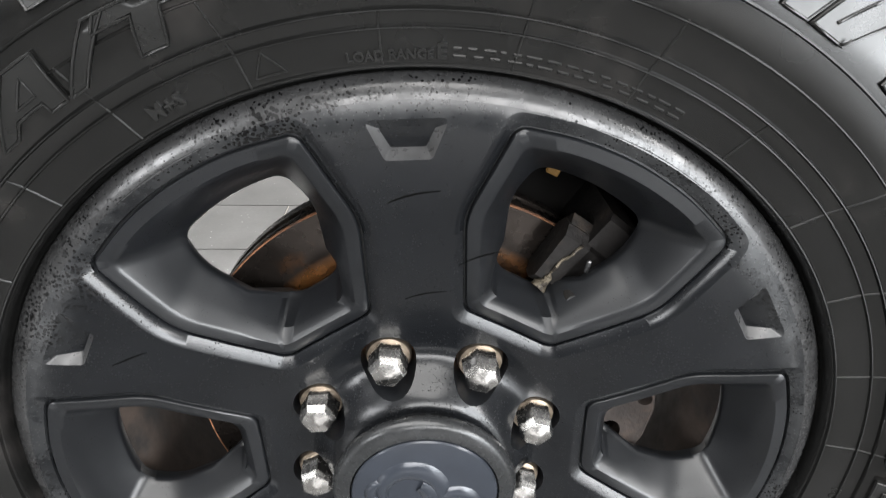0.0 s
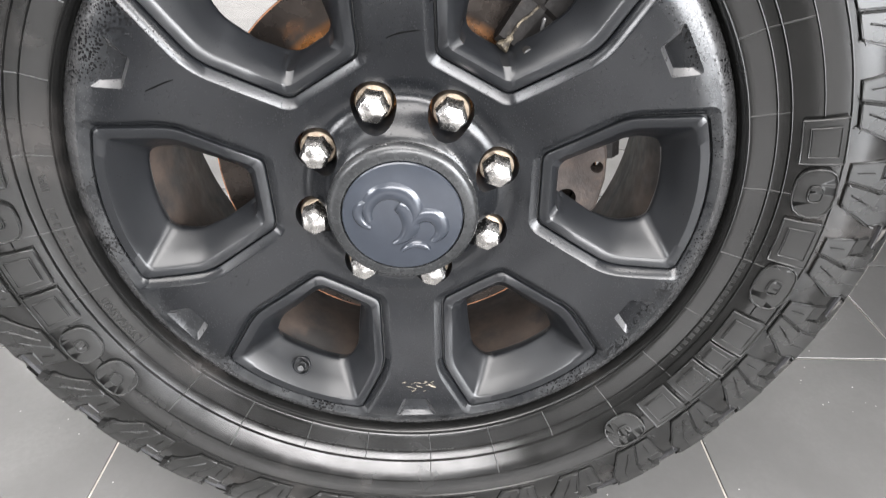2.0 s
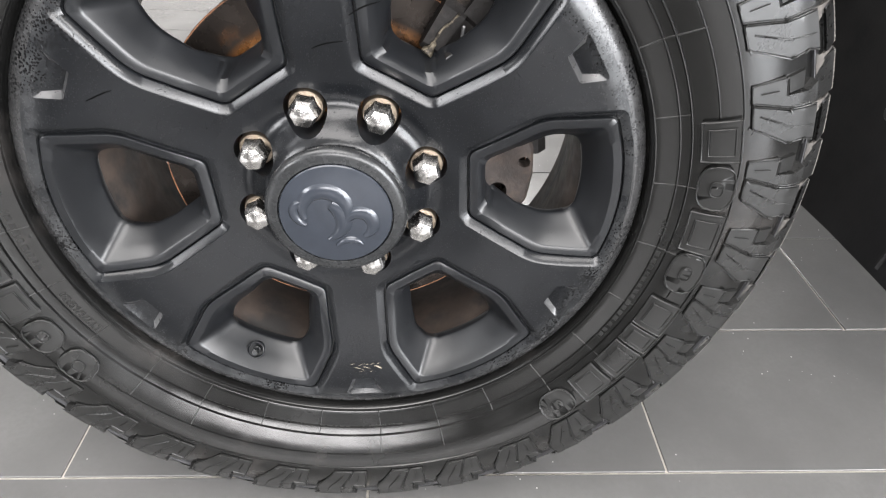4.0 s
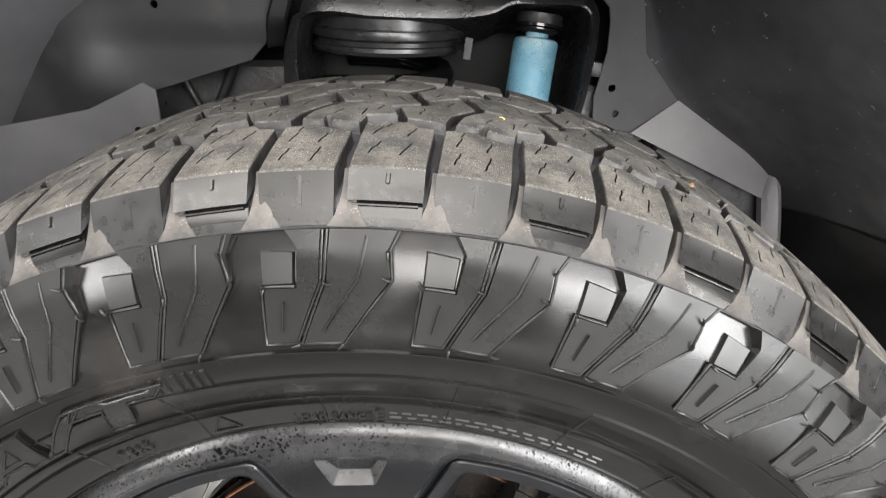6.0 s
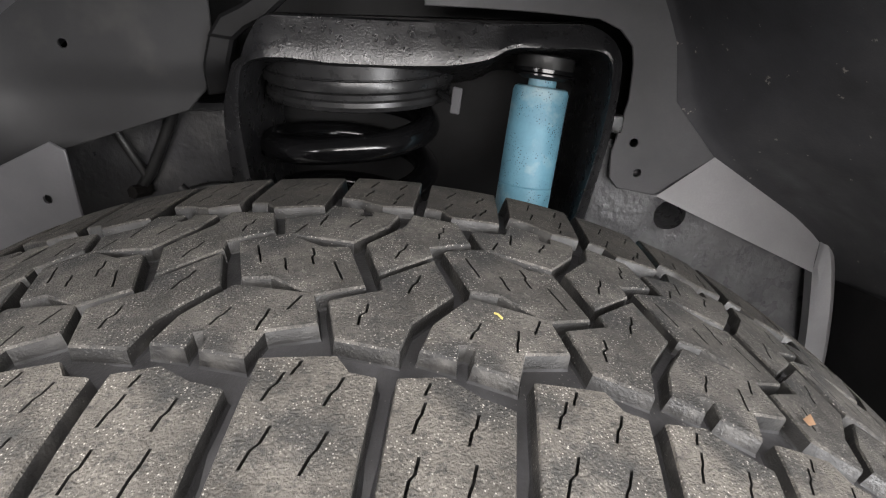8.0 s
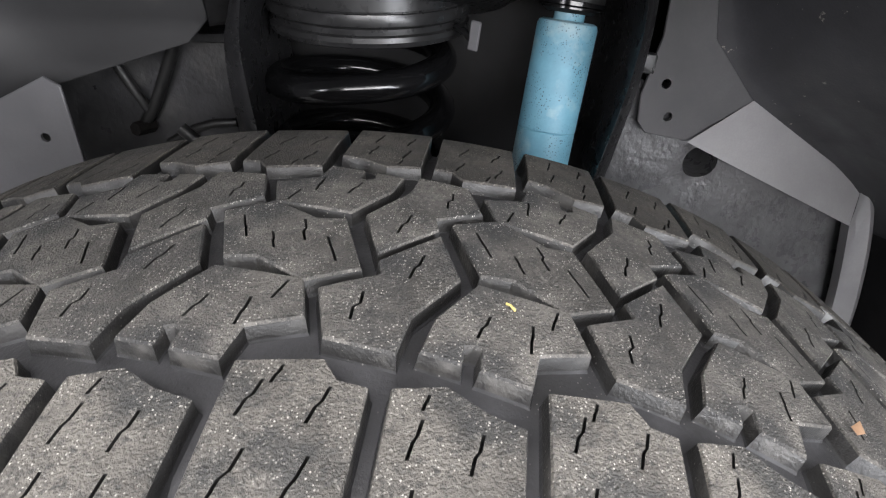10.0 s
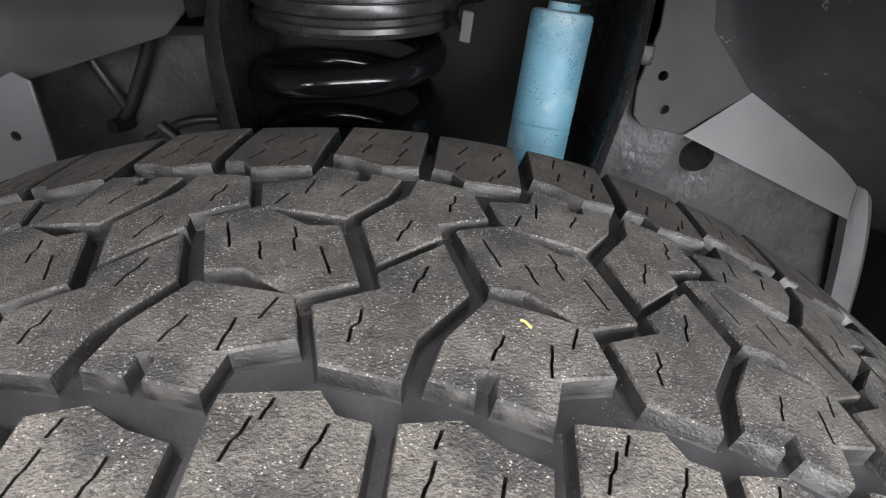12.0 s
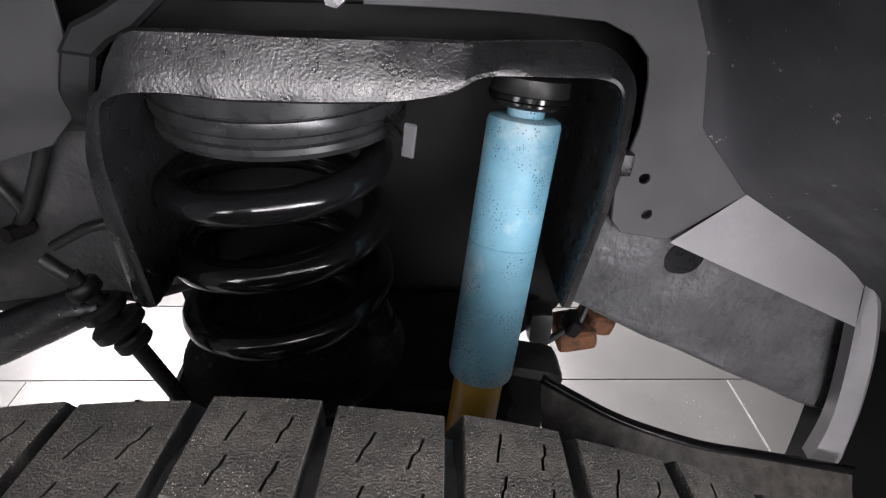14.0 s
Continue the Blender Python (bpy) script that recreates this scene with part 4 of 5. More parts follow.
# the large letters A/T: raised strokes with a bead round each
STROKES = [[(-40.2, 0.3130), (-33.9, 0.3350), (-30.9, 0.3350), (-32.0, 0.3130), (-33.9, 0.3130), (-33.7, 0.3178), (-36.6, 0.3178), (-38.2, 0.3130)],
           [(-31.6, 0.3130), (-26.0, 0.3350), (-24.2, 0.3350), (-29.8, 0.3130)],
           [(-25.0, 0.3350), (-16.4, 0.3350), (-17.6, 0.3288), (-20.2, 0.3288), (-21.7, 0.3130), (-24.2, 0.3130), (-22.7, 0.3288), (-26.2, 0.3288)]]
for stroke in STROKES:
    letter = attach("sidewall_letter", lug_mesh(stroke, 0.0022, "sidewall_letter", 6.0), tyre, "large raised moulded letter stroke")
    attach("letter_bead", bead_mesh(stroke + stroke[:1], 0.0024, 0.0008), letter)
attach("letter_bead", bead_mesh([(-35.6, 0.3215), (-33.1, 0.3300), (-33.5, 0.3215), (-35.6, 0.3215)], 0.0024, 0.0007), letter)
ring_text("DOT", 94.0, 0.2945, 0.0075, 0.0008, tyre, 0.0001)
ring_text("LT275/65R20", -115.0, 0.2885, 0.0095, 0.0008, tyre, 0.0001)
ring_text("10PR", -86.5, 0.2880, 0.0075, 0.0008, tyre, 0.0001)
ring_text("SAFETY WARNING", 174.0, 0.2960, 0.0050, 0.0007, tyre, 0.0001)

attach("snow_mark", bead_mesh([(-16.9, 0.2842), (-15.4, 0.2955), (-13.8, 0.2842), (-16.9, 0.2842)], 0.0006, 0.0005), tyre, "small raised triangular mark")

# small print that cannot be read: rows of bars
rnd = random.Random(3)


def print_bars(a0, a1, radius, tall, words, height=0.0007):
    a = a0
    while a < a1:
        w = rnd.uniform(*words)
        mesh = lug_mesh([(a, radius), (min(a + w, a1), radius), (min(a + w, a1), radius + tall), (a, radius + tall)], height, "print_bar", 40.0)
        attach("print_bar", mesh, tyre)
        a += w + rnd.uniform(0.22, 0.6)


for radius in (0.2870, 0.2832):
    print_bars(2.2, 27.0, radius, 0.0024, (0.7, 1.7))
print_bars(98.5, 121.0, 0.2975, 0.0055, (0.8, 1.3))
print_bars(-104.0, -91.0, 0.2890, 0.0060, (0.8, 1.4))
print_bars(178.0, 214.0, 0.2965, 0.0024, (0.6, 1.8))
print_bars(-17.6, -12.0, 0.3260, 0.0120, (0.5, 0.6), 0.0012)
for k in range(28):                                              # lines left by the vents of the mould's segments
    a = -159.1 + k * 360 / 28 + rnd.uniform(-0.3, 0.3)
    attach("vent_line", bead_mesh([(a, 0.2805), (a + rnd.uniform(-0.15, 0.15), 0.3000), (a + rnd.uniform(-0.2, 0.2), 0.3255 if k % 3 else 0.3060)], 0.0001, 0.0006), tyre)

# small rubber spew pips
pip_v, pip_f = tube([(0, 0.001, 0), (0.0003, -0.0014, 0.0004), (0.0016, -0.0022, 0.0012), (0.0030, -0.0020, 0.0026)], [0.0009, 0.0008, 0.0006, 0.0004], 6)
pip_me = mesh_from("spew_pip", pip_v, pip_f, LUG)
for k in range(-14, 19):
    for a, r in ((2.1, 0.3770), (2.0, 0.3885), (-1.1, 0.3475), (-4.3, 0.3475), (-6.6, 0.3740), (-2.4, 0.3757)):
        a += k * STEP + rnd.uniform(-0.15, 0.15)
        turn = Matrix.Rotation(radians(a), 4, "Y") @ Matrix.Rotation(rnd.uniform(0, 6.28), 4, "Y")
        attach("spew_pip", pip_me, tyre, "", Matrix.Translation(on_side(a, r, facet(r) + 0.0002)) @ turn)

# ---------------------------------------------------------------- brake behind the wheel
brake = thing("disc_brake", "rusty brake disc and caliper seen through the spokes", "brake", place=HUB)
ring_part("brake_disc", [(0.060, 0.030), (0.105, 0.030), (0.112, 0.034), (0.114, 0.062), (0.1775, 0.062), (0.1785, 0.064), (0.1785, 0.074), (0.1700, 0.0745), (0.1700, 0.0835), (0.1785, 0.084), (0.1785, 0.095), (0.112, 0.096)], ROTOR, brake, 120, "worn iron brake disc with rust at its edge")
ring_part("rust_edge", [(0.1776, 0.0618), (0.1786, 0.0617), (0.1790, 0.0630), (0.1788, 0.0645)], ORANGE_RUST, brake, 120, "thin orange rust line round the disc")
for i in range(48):
    a = radians(i * 7.5)
    m = Matrix.Translation((0.150 * math.sin(a), 0.079, 0.150 * math.cos(a))) @ Matrix.Rotation(a, 4, "Y")
    if i == 0:
        vane = bevel_box(0.004, 0.012, 0.054, 0.0008, 1)
        vane_me = bpy.data.meshes.new("vane")
        vane.to_mesh(vane_me)
        vane.free()
        vane_me.materials.append(RUST)
    attach("vane", vane_me, brake, "", m)
ring_part("dust_shield", [(0.100, 0.104), (0.165, 0.104), (0.205, 0.108), (0.226, 0.116), (0.224, 0.117)], SHIELD, brake, 80, "dark pressed dust shield", -16, 82)
ring_part("hub_flange", [(0.0, 0.024), (0.060, 0.024), (0.064, 0.030), (0.064, 0.10), (0.070, 0.11), (0.070, 0.17), (0.0, 0.18)], RUST, brake, 48, "rusty wheel hub")


def sector(r0, r1, a0, a1, y0, y1, n=14, bev=0.004):
    """A bevelled block bent round the axle."""
    ring = [(r0 + bev, y0), (r1 - bev, y0), (r1, y0 + bev), (r1, y1 - bev), (r1 - bev, y1), (r0 + bev, y1), (r0, y1 - bev), (r0, y0 + bev)]
    v, f = revolve(ring, n, a0, a1, True)
    k = len(ring)
    f += [tuple(range(k)), tuple(range(n * k + k - 1, n * k - 1, -1))]
    return v, f


caliper = attach("caliper", mesh_from("caliper", *sector(0.146, 0.196, 31, 84, 0.044, 0.060, 14, 0.008), RUST), brake, "rust-brown cast caliper")
attach("caliper_bridge", mesh_from("caliper_bridge", *sector(0.182, 0.212, 36, 78, 0.040, 0.140), RUST), caliper)
v, f = plate(dense(fillet([(0.112, 0.056), (0.172, 0.052), (0.1815, 0.026), (0.1830, 0.0), (0.1800, -0.030), (0.170, -0.047), (0.120, -0.052)], 0.008, 4), 2), 0.016,
             lambda u, w, d: (u, 0.040 + d + 0.003 * math.sin(u * 90) * math.cos(w * 70), w), 0.003, 0.010, [circle(0.1490, -0.0210, 0.0100, 20), circle(0.1735, 0.0120, 0.0058, 16)])
attach("caliper_bracket", mesh_from("caliper_bracket", v, f, BROWN_RUST, None, 40), caliper, "rust-brown caliper bracket with two holes")
attach("bracket_rib", mesh_from("bracket_rib", *sector(0.142, 0.190, 30.4, 37, 0.0375, 0.060, 6, 0.0065), RUST), caliper)
edge_points, edge_widths = [], []
for i in range(17):
    t = i / 16
    r, a = 0.141 + 0.043 * t, 33.4 + 1.3 * t * t + 0.35 * math.sin(9 * t)
    edge_points.append((*polar(a, r), 0.0365 + 0.001 * math.sin(23 * t)))
    edge_widths.append((0.0046 * max(0.0, 1 - t * 3.2) + 0.0012) * (1 + 0.22 * math.sin(31 * t) + 0.12 * math.sin(57 * t)))
bar("cast_edge", [(x, y, z) for x, z, y in edge_points], edge_widths, PALE_CAST, caliper, "worn pale casting edge", 8)
attach("piston_boss", mesh_from("piston_boss", *sector(0.150, 0.186, 44, 62, 0.034, 0.050, 10, 0.007), RUST), caliper)
cx, cz = polar(36.5, 0.1735)
part("pad_clip", bevel_box(0.0030, 0.003, 0.010, 0.0008, 1, pose(0.1085, 0.030, 0.1385, 8, 6, 0)), STEEL, caliper, "bright pad spring clip")
part("pad_clip", bevel_box(0.0075, 0.003, 0.0032, 0.0008, 1, pose(0.1050, 0.030, 0.1268)), STEEL, caliper)
part("pad_clip", bevel_box(0.0055, 0.003, 0.0025, 0.0008, 1, pose(0.0960, 0.032, 0.1190)), STEEL, caliper)
ring_part("bleed_screw", [(0.0, -0.004), (0.005, -0.004), (0.006, 0.0), (0.006, 0.012)], STEEL, caliper, 16, m=pose(cx - 0.004, 0.023, cz - 0.022))

part("wear_tag", bevel_box(0.0105, 0.003, 0.040, 0.001, 1, pose(0.1010, 0.097, 0.1960, 0, 26, 0)), AMBER, brake, "amber plastic tag hanging at the dust shield")

knuckle = thing("steering_knuckle", "dark cast steering knuckle behind the brake", "knuckle", place=HUB)
part("knuckle_arm", bevel_box(0.09, 0.08, 0.26, 0.015, 3, pose(0.01, 0.165, 0.0)), BODY, knuckle)
part("axle_tube", bevel_box(0.09, 0.9, 0.09, 0.03, 4, pose(-0.01, 0.68, -0.02)), BODY, knuckle)

# ---------------------------------------------------------------- suspension and arch
tower = thing("spring_tower", "rough black painted steel spring tower over coil spring and damper", "spring tower")
TY = 0.414                                                            # front lip of the tower


outer = [(-0.1359, 0.7099), (-0.1401, 0.7642), (-0.1417, 0.8076), (-0.1407, 0.8311), (-0.1306, 0.8624), (-0.1275, 0.8697), (-0.1202, 0.8739), (-0.1143, 0.8891), (-0.1027, 0.907), (-0.0954, 0.9112), (-0.0589, 0.9114), (0.0052, 0.9094), (0.0574, 0.909), (0.1008, 0.9077), (0.1139, 0.9079), (0.1275, 0.9084), (0.1536, 0.9092), (0.1745, 0.9093), (0.1874, 0.9046), (0.1975, 0.8972), (0.2048, 0.8871), (0.2079, 0.8765), (0.2082, 0.8562), (0.2075, 0.8348), (0.2037, 0.7914), (0.1891, 0.7099)]
inner = [(-0.112, 0.722), (-0.1175, 0.774), (-0.121, 0.8155), (-0.1205, 0.838), (-0.117, 0.861), (-0.115, 0.867), (-0.109, 0.8725), (-0.102, 0.8737), (-0.092, 0.874), (-0.0737, 0.874), (-0.0419, 0.870), (0.0109, 0.8694),
         (0.058, 0.8706), (0.0913, 0.877), (0.1058, 0.8864), (0.116, 0.8886), (0.144, 0.8884), (0.1725, 0.8885), (0.183, 0.8872), (0.1895, 0.8845), (0.193, 0.879), (0.1945, 0.873), (0.1952, 0.858), (0.1951, 0.842), (0.1905, 0.799), (0.1756, 0.7235)]


def strip(loops, mat, name, parent, label="", sharp=35):
    v, f, k = [], [], len(loops[0])
    for lp in loops:
        v += lp
    for n in range(len(loops) - 1):
        f += [(n * k + i, n * k + i + 1, (n + 1) * k + i + 1, (n + 1) * k + i) for i in range(k - 1)]
    return attach(name, mesh_from(name, v, f, mat, None, sharp), parent, label)


def open_round(points, radius, n=6):
    """An open polyline with rounded inner corners."""
    p, out = [Vector(q) for q in points], [tuple(points[0])]
    for i in range(1, len(p) - 1):
        a, b = p[i - 1] - p[i], p[i + 1] - p[i]
        c = min(radius, a.length * 0.45, b.length * 0.45)
        q0, q1 = p[i] + a.normalized() * c, p[i] + b.normalized() * c
        out += [tuple(q0 * (1 - t) ** 2 + p[i] * 2 * t * (1 - t) + q1 * t * t) for t in [j / n for j in range(n + 1)]]
    return out + [tuple(points[-1])]


oo, ii = open_round(outer, 0.022), open_round(inner, 0.022)


def sag(x, z, k):
    """Small dents of the pressing."""
    return 0.004 * noise.noise((x * 22, z * 22, k)) + 0.002 * noise.noise((x * 55, z * 40, k + 4))


levels = []
for w, y in ((0.0, TY + 0.150), (0.0, TY + 0.030), (0.02, TY + 0.0160), (0.08, TY + 0.0125), (0.3, TY + 0.0090), (0.55, TY + 0.0048), (0.78, TY + 0.0012), (0.93, TY + 0.0002), (1.0, TY + 0.005), (1.0, TY + 0.030), (0.97, TY + 0.150)):
    drop = 0.30 * max(0.0, y - TY - 0.012)
    levels.append([((1 - w) * a[0] + w * b[0], y + 0.35 * sag(a[0], a[1], w * 3), (1 - w) * a[1] + w * b[1] - drop * max(0.0, min(1.0, (a[1] - 0.80) / 0.08))) for a, b in zip(oo, ii)])
strip(levels, BLACK, "hood", tower, "pressed black steel hood")
# added dark sheet that gives the tower's inside its shade
v, f = plate([(-0.185, 0.640), (-0.170, 0.895), (0.300, 0.895), (0.300, 0.760), (0.262, 0.690), (0.249, 0.628), (0.228, 0.580), (0.190, 0.540), (-0.175, 0.560)], 0.006, lambda u, w, d: (u, 0.600 + d, w), 0.001, 0.03)
attach("back_plate", mesh_from("back_plate", v, f, DARK), tower)
clip = part("hose_clip", bevel_box(0.022, 0.012, 0.017, 0.003, 2, pose(0.211, 0.452, 0.820, 0, 4, 0)), BLACK, tower, "small folded black clip")

spring = thing("coil_spring", "gloss black coil spring under the spring tower", "coil spring")
SX, SY, SR, WIRE = -0.0385, 0.500, 0.0780, 0.0130
ring_part("upper_seat", [(0.0, 0.024), (0.0885, 0.024), (0.0910, 0.021), (0.0915, 0.0100), (0.0905, 0.0092), (0.0905, 0.0086), (0.0925, 0.0080), (0.0935, 0.0040), (0.0930, -0.0010), (0.0905, -0.0022), (0.0885, -0.0040), (0.0885, -0.0085),
                         (0.0910, -0.0100), (0.0915, -0.0140), (0.0900, -0.0180), (0.0860, -0.0195), (0.0, -0.0195)], SEAT, spring, 96, "stacked black steel and rubber upper seat", m=pose(-0.029, 0.512, 0.848, 90, 0, 0), sharp=25)
path = []
for i in range(26, 4 * 40 + 1):
    a = 2 * math.pi * i / 40
    z = float(np.interp(i, [0, 10, 50, 90, 130, 170], [0.826, 0.823, 0.796, 0.741, 0.678, 0.620]))
    path.append((SX + SR * math.cos(a), SY - SR * math.sin(a), z))
bar("coil", path, WIRE, SPRING, spring, "gloss black spring wire", 14)
part("seat_tab", bevel_box(0.009, 0.003, 0.024, 0.001, 1, pose(0.0655, 0.438, 0.8395, 0, 6, -20)), LINER, spring, "bent bright seat tab")
bar("tab_arm", [(0.040, 0.490, 0.842), (0.056, 0.455, 0.840), (0.064, 0.439, 0.836)], 0.0032, BLACK, spring, "black tab arm", 8)
ring_part("lower_seat", smooth_profile([(0.0, 0.0), (0.080, 0.0), (0.092, 0.006), (0.092, 0.020), (0.0, 0.022)], 3), BLACK, spring, 48, "black lower spring seat", m=pose(SX, SY, 0.600, 90, 0, 0))

damper = thing("shock_absorber", "dusty blue shock absorber with yellow lower body", "shock absorber")
top, low = Vector((0.1447, 0.4600, 0.8500)), Vector((0.1230, 0.4260, 0.6480))
axis = (low - top).normalized()
at = lambda d: tuple(top + axis * d)
L = (low - top).length
bar("sleeve", [at(0), at(0.0015), at(0.005), at(0.0905), at(0.0915), at(0.0925), at(L - 0.004), at(L)], [0.0215, 0.0245, 0.0257, 0.0257, 0.0250, 0.0257, 0.0257, 0.0246], SHOCK, damper, "dusty sky-blue dust sleeve", 40, 30)
bar("body", [at(L - 0.01), at(L + 0.16)], 0.0200, YELLOW, damper, "yellow damper tube", 32)
bar("neck", [at(-0.009), at(0.002)], 0.0130, SHOCK, damper, "pale blue neck", 24)
bar("upper_bushing", [at(-0.028), at(-0.026), at(-0.014), at(-0.009), at(-0.006)], [0.022, 0.0265, 0.0270, 0.0235, 0.019], HOSE, damper, "black rubber bushing", 28)
bar("lower_bushing", [at(-0.0160), at(-0.0150), at(-0.0120), at(-0.0110)], [0.0262, 0.0282, 0.0282, 0.0262], SPRING, damper, "ribbed black bushing", 28)
bar("washer", [at(-0.0105), at(-0.0090)], 0.0262, SPRING, damper, "black steel washer", 28)

rail = thing("frame_rail", "dark waxed steel frame rail with a round hole", "frame rail")
front = [(0.200, 0.800), (0.280, 0.775), (0.431, 0.690), (0.484, 0.645), (0.535, 0.610), (0.535, 0.505), (0.4565, 0.5372), (0.329, 0.600), (0.292, 0.6178), (0.2187, 0.6577), (0.205, 0.664)]
RY = 0.497
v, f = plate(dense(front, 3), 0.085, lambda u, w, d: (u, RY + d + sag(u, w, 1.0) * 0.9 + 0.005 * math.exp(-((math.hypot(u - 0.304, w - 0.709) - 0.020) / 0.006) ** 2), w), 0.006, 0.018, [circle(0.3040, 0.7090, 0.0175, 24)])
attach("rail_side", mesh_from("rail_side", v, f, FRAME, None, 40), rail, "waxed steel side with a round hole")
part("rail_core", bevel_box(0.06, 0.02, 0.06, 0.004, 1, pose(0.2985, RY + 0.075, 0.716)), BODY, rail)

liner = thing("inner_fender_panel", "grey plastic inner fender panel with two small holes", "fender panel")
PY = 0.483
panel = [(0.035, 1.000), (0.035, 0.915), (0.086, 0.914), (0.137, 0.912), (0.196, 0.908), (0.217, 0.899), (0.230, 0.885), (0.2335, 0.869), (0.2345, 0.835), (0.230, 0.813), (0.2295, 0.805), (0.225, 0.782), (0.227, 0.756), (0.236, 0.745), (0.277, 0.738), (0.331, 0.780), (0.282, 0.835), (0.272, 0.886), (0.278, 0.927), (0.290, 1.000)]
v, f = plate(dense(panel, 2), 0.003, lambda u, w, d: (u, PY + d, w), 0.0008, 0.02, [circle(0.2465, 0.7930, 0.0046, 14), circle(0.2545, 0.7620, 0.0046, 14)])
attach("upper_panel", mesh_from("upper_panel", v, f, LINER, None, 40), liner, "grey plastic panel")


def quad_patch(a, b, c, d, n=8, bulge=0.0):
    """A bilinear patch a-b-c-d (a to b, d to c)."""
    a, b, c, d = map(Vector, (a, b, c, d))
    v, f = [], []
    for i in range(n + 1):
        for j in range(n + 1):
            s, t = i / n, j / n
            p = (a * (1 - s) + b * s) * (1 - t) + (d * (1 - s) + c * s) * t
            v.append(p + Vector((0, -bulge * 16 * s * (1 - s) * t * (1 - t), 0)))
    for i in range(n):
        f += [(i * (n + 1) + j, (i + 1) * (n + 1) + j, (i + 1) * (n + 1) + j + 1, i * (n + 1) + j + 1) for j in range(n)]
    return v, f


# the facet's brightness comes from its paler colour
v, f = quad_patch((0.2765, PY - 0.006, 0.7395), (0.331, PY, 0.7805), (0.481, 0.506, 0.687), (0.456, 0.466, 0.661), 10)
attach("lower_facet", mesh_from("lower_facet", v, f, LIT_LINER, None, 40), liner, "sloping lower facet, coloured as if brightly lit")
inner_side = smooth_profile([(0.456, 0.466, 0.661), (0.467, 0.466, 0.612), (0.476, 0.466, 0.563), (0.479, 0.466, 0.525), (0.477, 0.466, 0.485)], 4)
outer_side = smooth_profile([(0.479, 0.503, 0.6872), (0.4815, 0.484, 0.676), (0.487, 0.468, 0.630), (0.497, 0.462, 0.560), (0.503, 0.460, 0.488)], 4)
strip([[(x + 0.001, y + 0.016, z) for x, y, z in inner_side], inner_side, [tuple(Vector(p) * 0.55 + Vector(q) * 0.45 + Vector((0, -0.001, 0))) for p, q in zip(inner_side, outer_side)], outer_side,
       [(x + 0.007, y + 0.006, z + 0.001) for x, y, z in outer_side], [(x + 0.012, y + 0.024, z + 0.002) for x, y, z in outer_side]], HALF_LIT_LINER, "rear_edge", liner, "grey rounded rear flange, paled as if lit")

arch = thing("wheel_arch_liner", "plastic wheel arch liner darkened for shade, flecked with dried mud", "arch liner")
EDGE_A = [20, 28.7, 30.3, 34.2, 42.6, 52.2, 61.0, 66.0, 72.0, 80.0, 103]
EDGE_R = [0.600, 0.578, 0.5396, 0.5018, 0.4885, 0.513, 0.547, 0.538, 0.526, 0.515, 0.503]
EDGE_Y = [0.480, 0.481, 0.482, 0.4825, 0.4825, 0.494, 0.506, 0.505, 0.503, 0.500, 0.490]


def edge(a, values):
    """The liner's inner edge, rounded over a few degrees."""
    return sum(float(np.interp(a + d, EDGE_A, values)) for d in range(-6, 7)) / 13



v, f = [], []
SPAN = [(-0.28, -0.012), (0.0, 0.0), (0.05, 0.004), (0.10, 0.014), (0.16, 0.032), (0.23, 0.06), (0.31, 0.10), (0.52, 0.20), (0.72, 0.32), (0.90, 0.50), (0.98, 0.68), (1.0, 0.86), (1.0, 1.0), (1.02, 1.015), (1.06, 1.0)]
for i in range(84):
    a = 20 + i
    ri, yi = edge(a, EDGE_R), edge(a, EDGE_Y)
    for s, q in SPAN:
        outer_r = 0.608 + 0.035 * max(0.0, (45 - a) / 25)
        r, y = ri + (outer_r - ri) * s, yi + (-0.018 - yi) * q
        v.append((r * math.sin(radians(a)), y, r * math.cos(radians(a))))
k = len(SPAN)
for i in range(49):
    f += [(i * k + j, i * k + j + 1, (i + 1) * k + j + 1, (i + 1) * k + j) for j in range(k - 1)]
attach("arch_skin", mesh_from("arch_skin", v[: 50 * k], f, ARCH, None, 50), arch, "mud-flecked plastic, darkened for shade", pose(*HUB))
v, f = [(x * 0.995, y - 0.001, z * 0.995) for x, y, z in v[46 * k:]], []
for i in range(len(v) // k - 1):
    f += [(i * k + j, i * k + j + 1, (i + 1) * k + j + 1, (i + 1) * k + j) for j in range(k - 1)]
attach("rear_flap", mesh_from("rear_flap", v, f, FLAP, None, 50), arch, "smooth jet-black lower splash flap", pose(*HUB))
bar("flap_edge", [v[i * k + k - 4] for i in range(0, len(v) // k, 3)], 0.0045, FLAP, arch, "rolled edge of the flap", 8).matrix_world = pose(*HUB)
for x, y, z in ((0.578, 0.300, 0.452), (0.578, 0.120, 0.452)):
    ring_part("push_clip", [(0.0, -0.004), (0.006, -0.0035), (0.009, -0.001), (0.009, 0.002)], HOSE, arch, 16, "black plastic push clip", m=pose(x, y, z, 0, 0, -90))
v, f = revolve(smooth_profile([(0.560, 0.560), (0.590, 0.470), (0.630, 0.330), (0.650, 0.200), (0.655, 0.080), (0.650, -0.020), (0.675, -0.022)], 5), 60, -100, 26)
attach("arch_roof", mesh_from("arch_roof", v, f, LINER, None, 40), arch, "grey plastic arch roof", pose(*HUB))

lip = smooth_profile([(0.178, 0.440, 0.626), (0.1924, 0.440, 0.6158), (0.2454, 0.440, 0.581), (0.2913, 0.440, 0.5587), (0.344, 0.440, 0.539), (0.4025, 0.440, 0.5257), (0.500, 0.440, 0.5022)], 4)
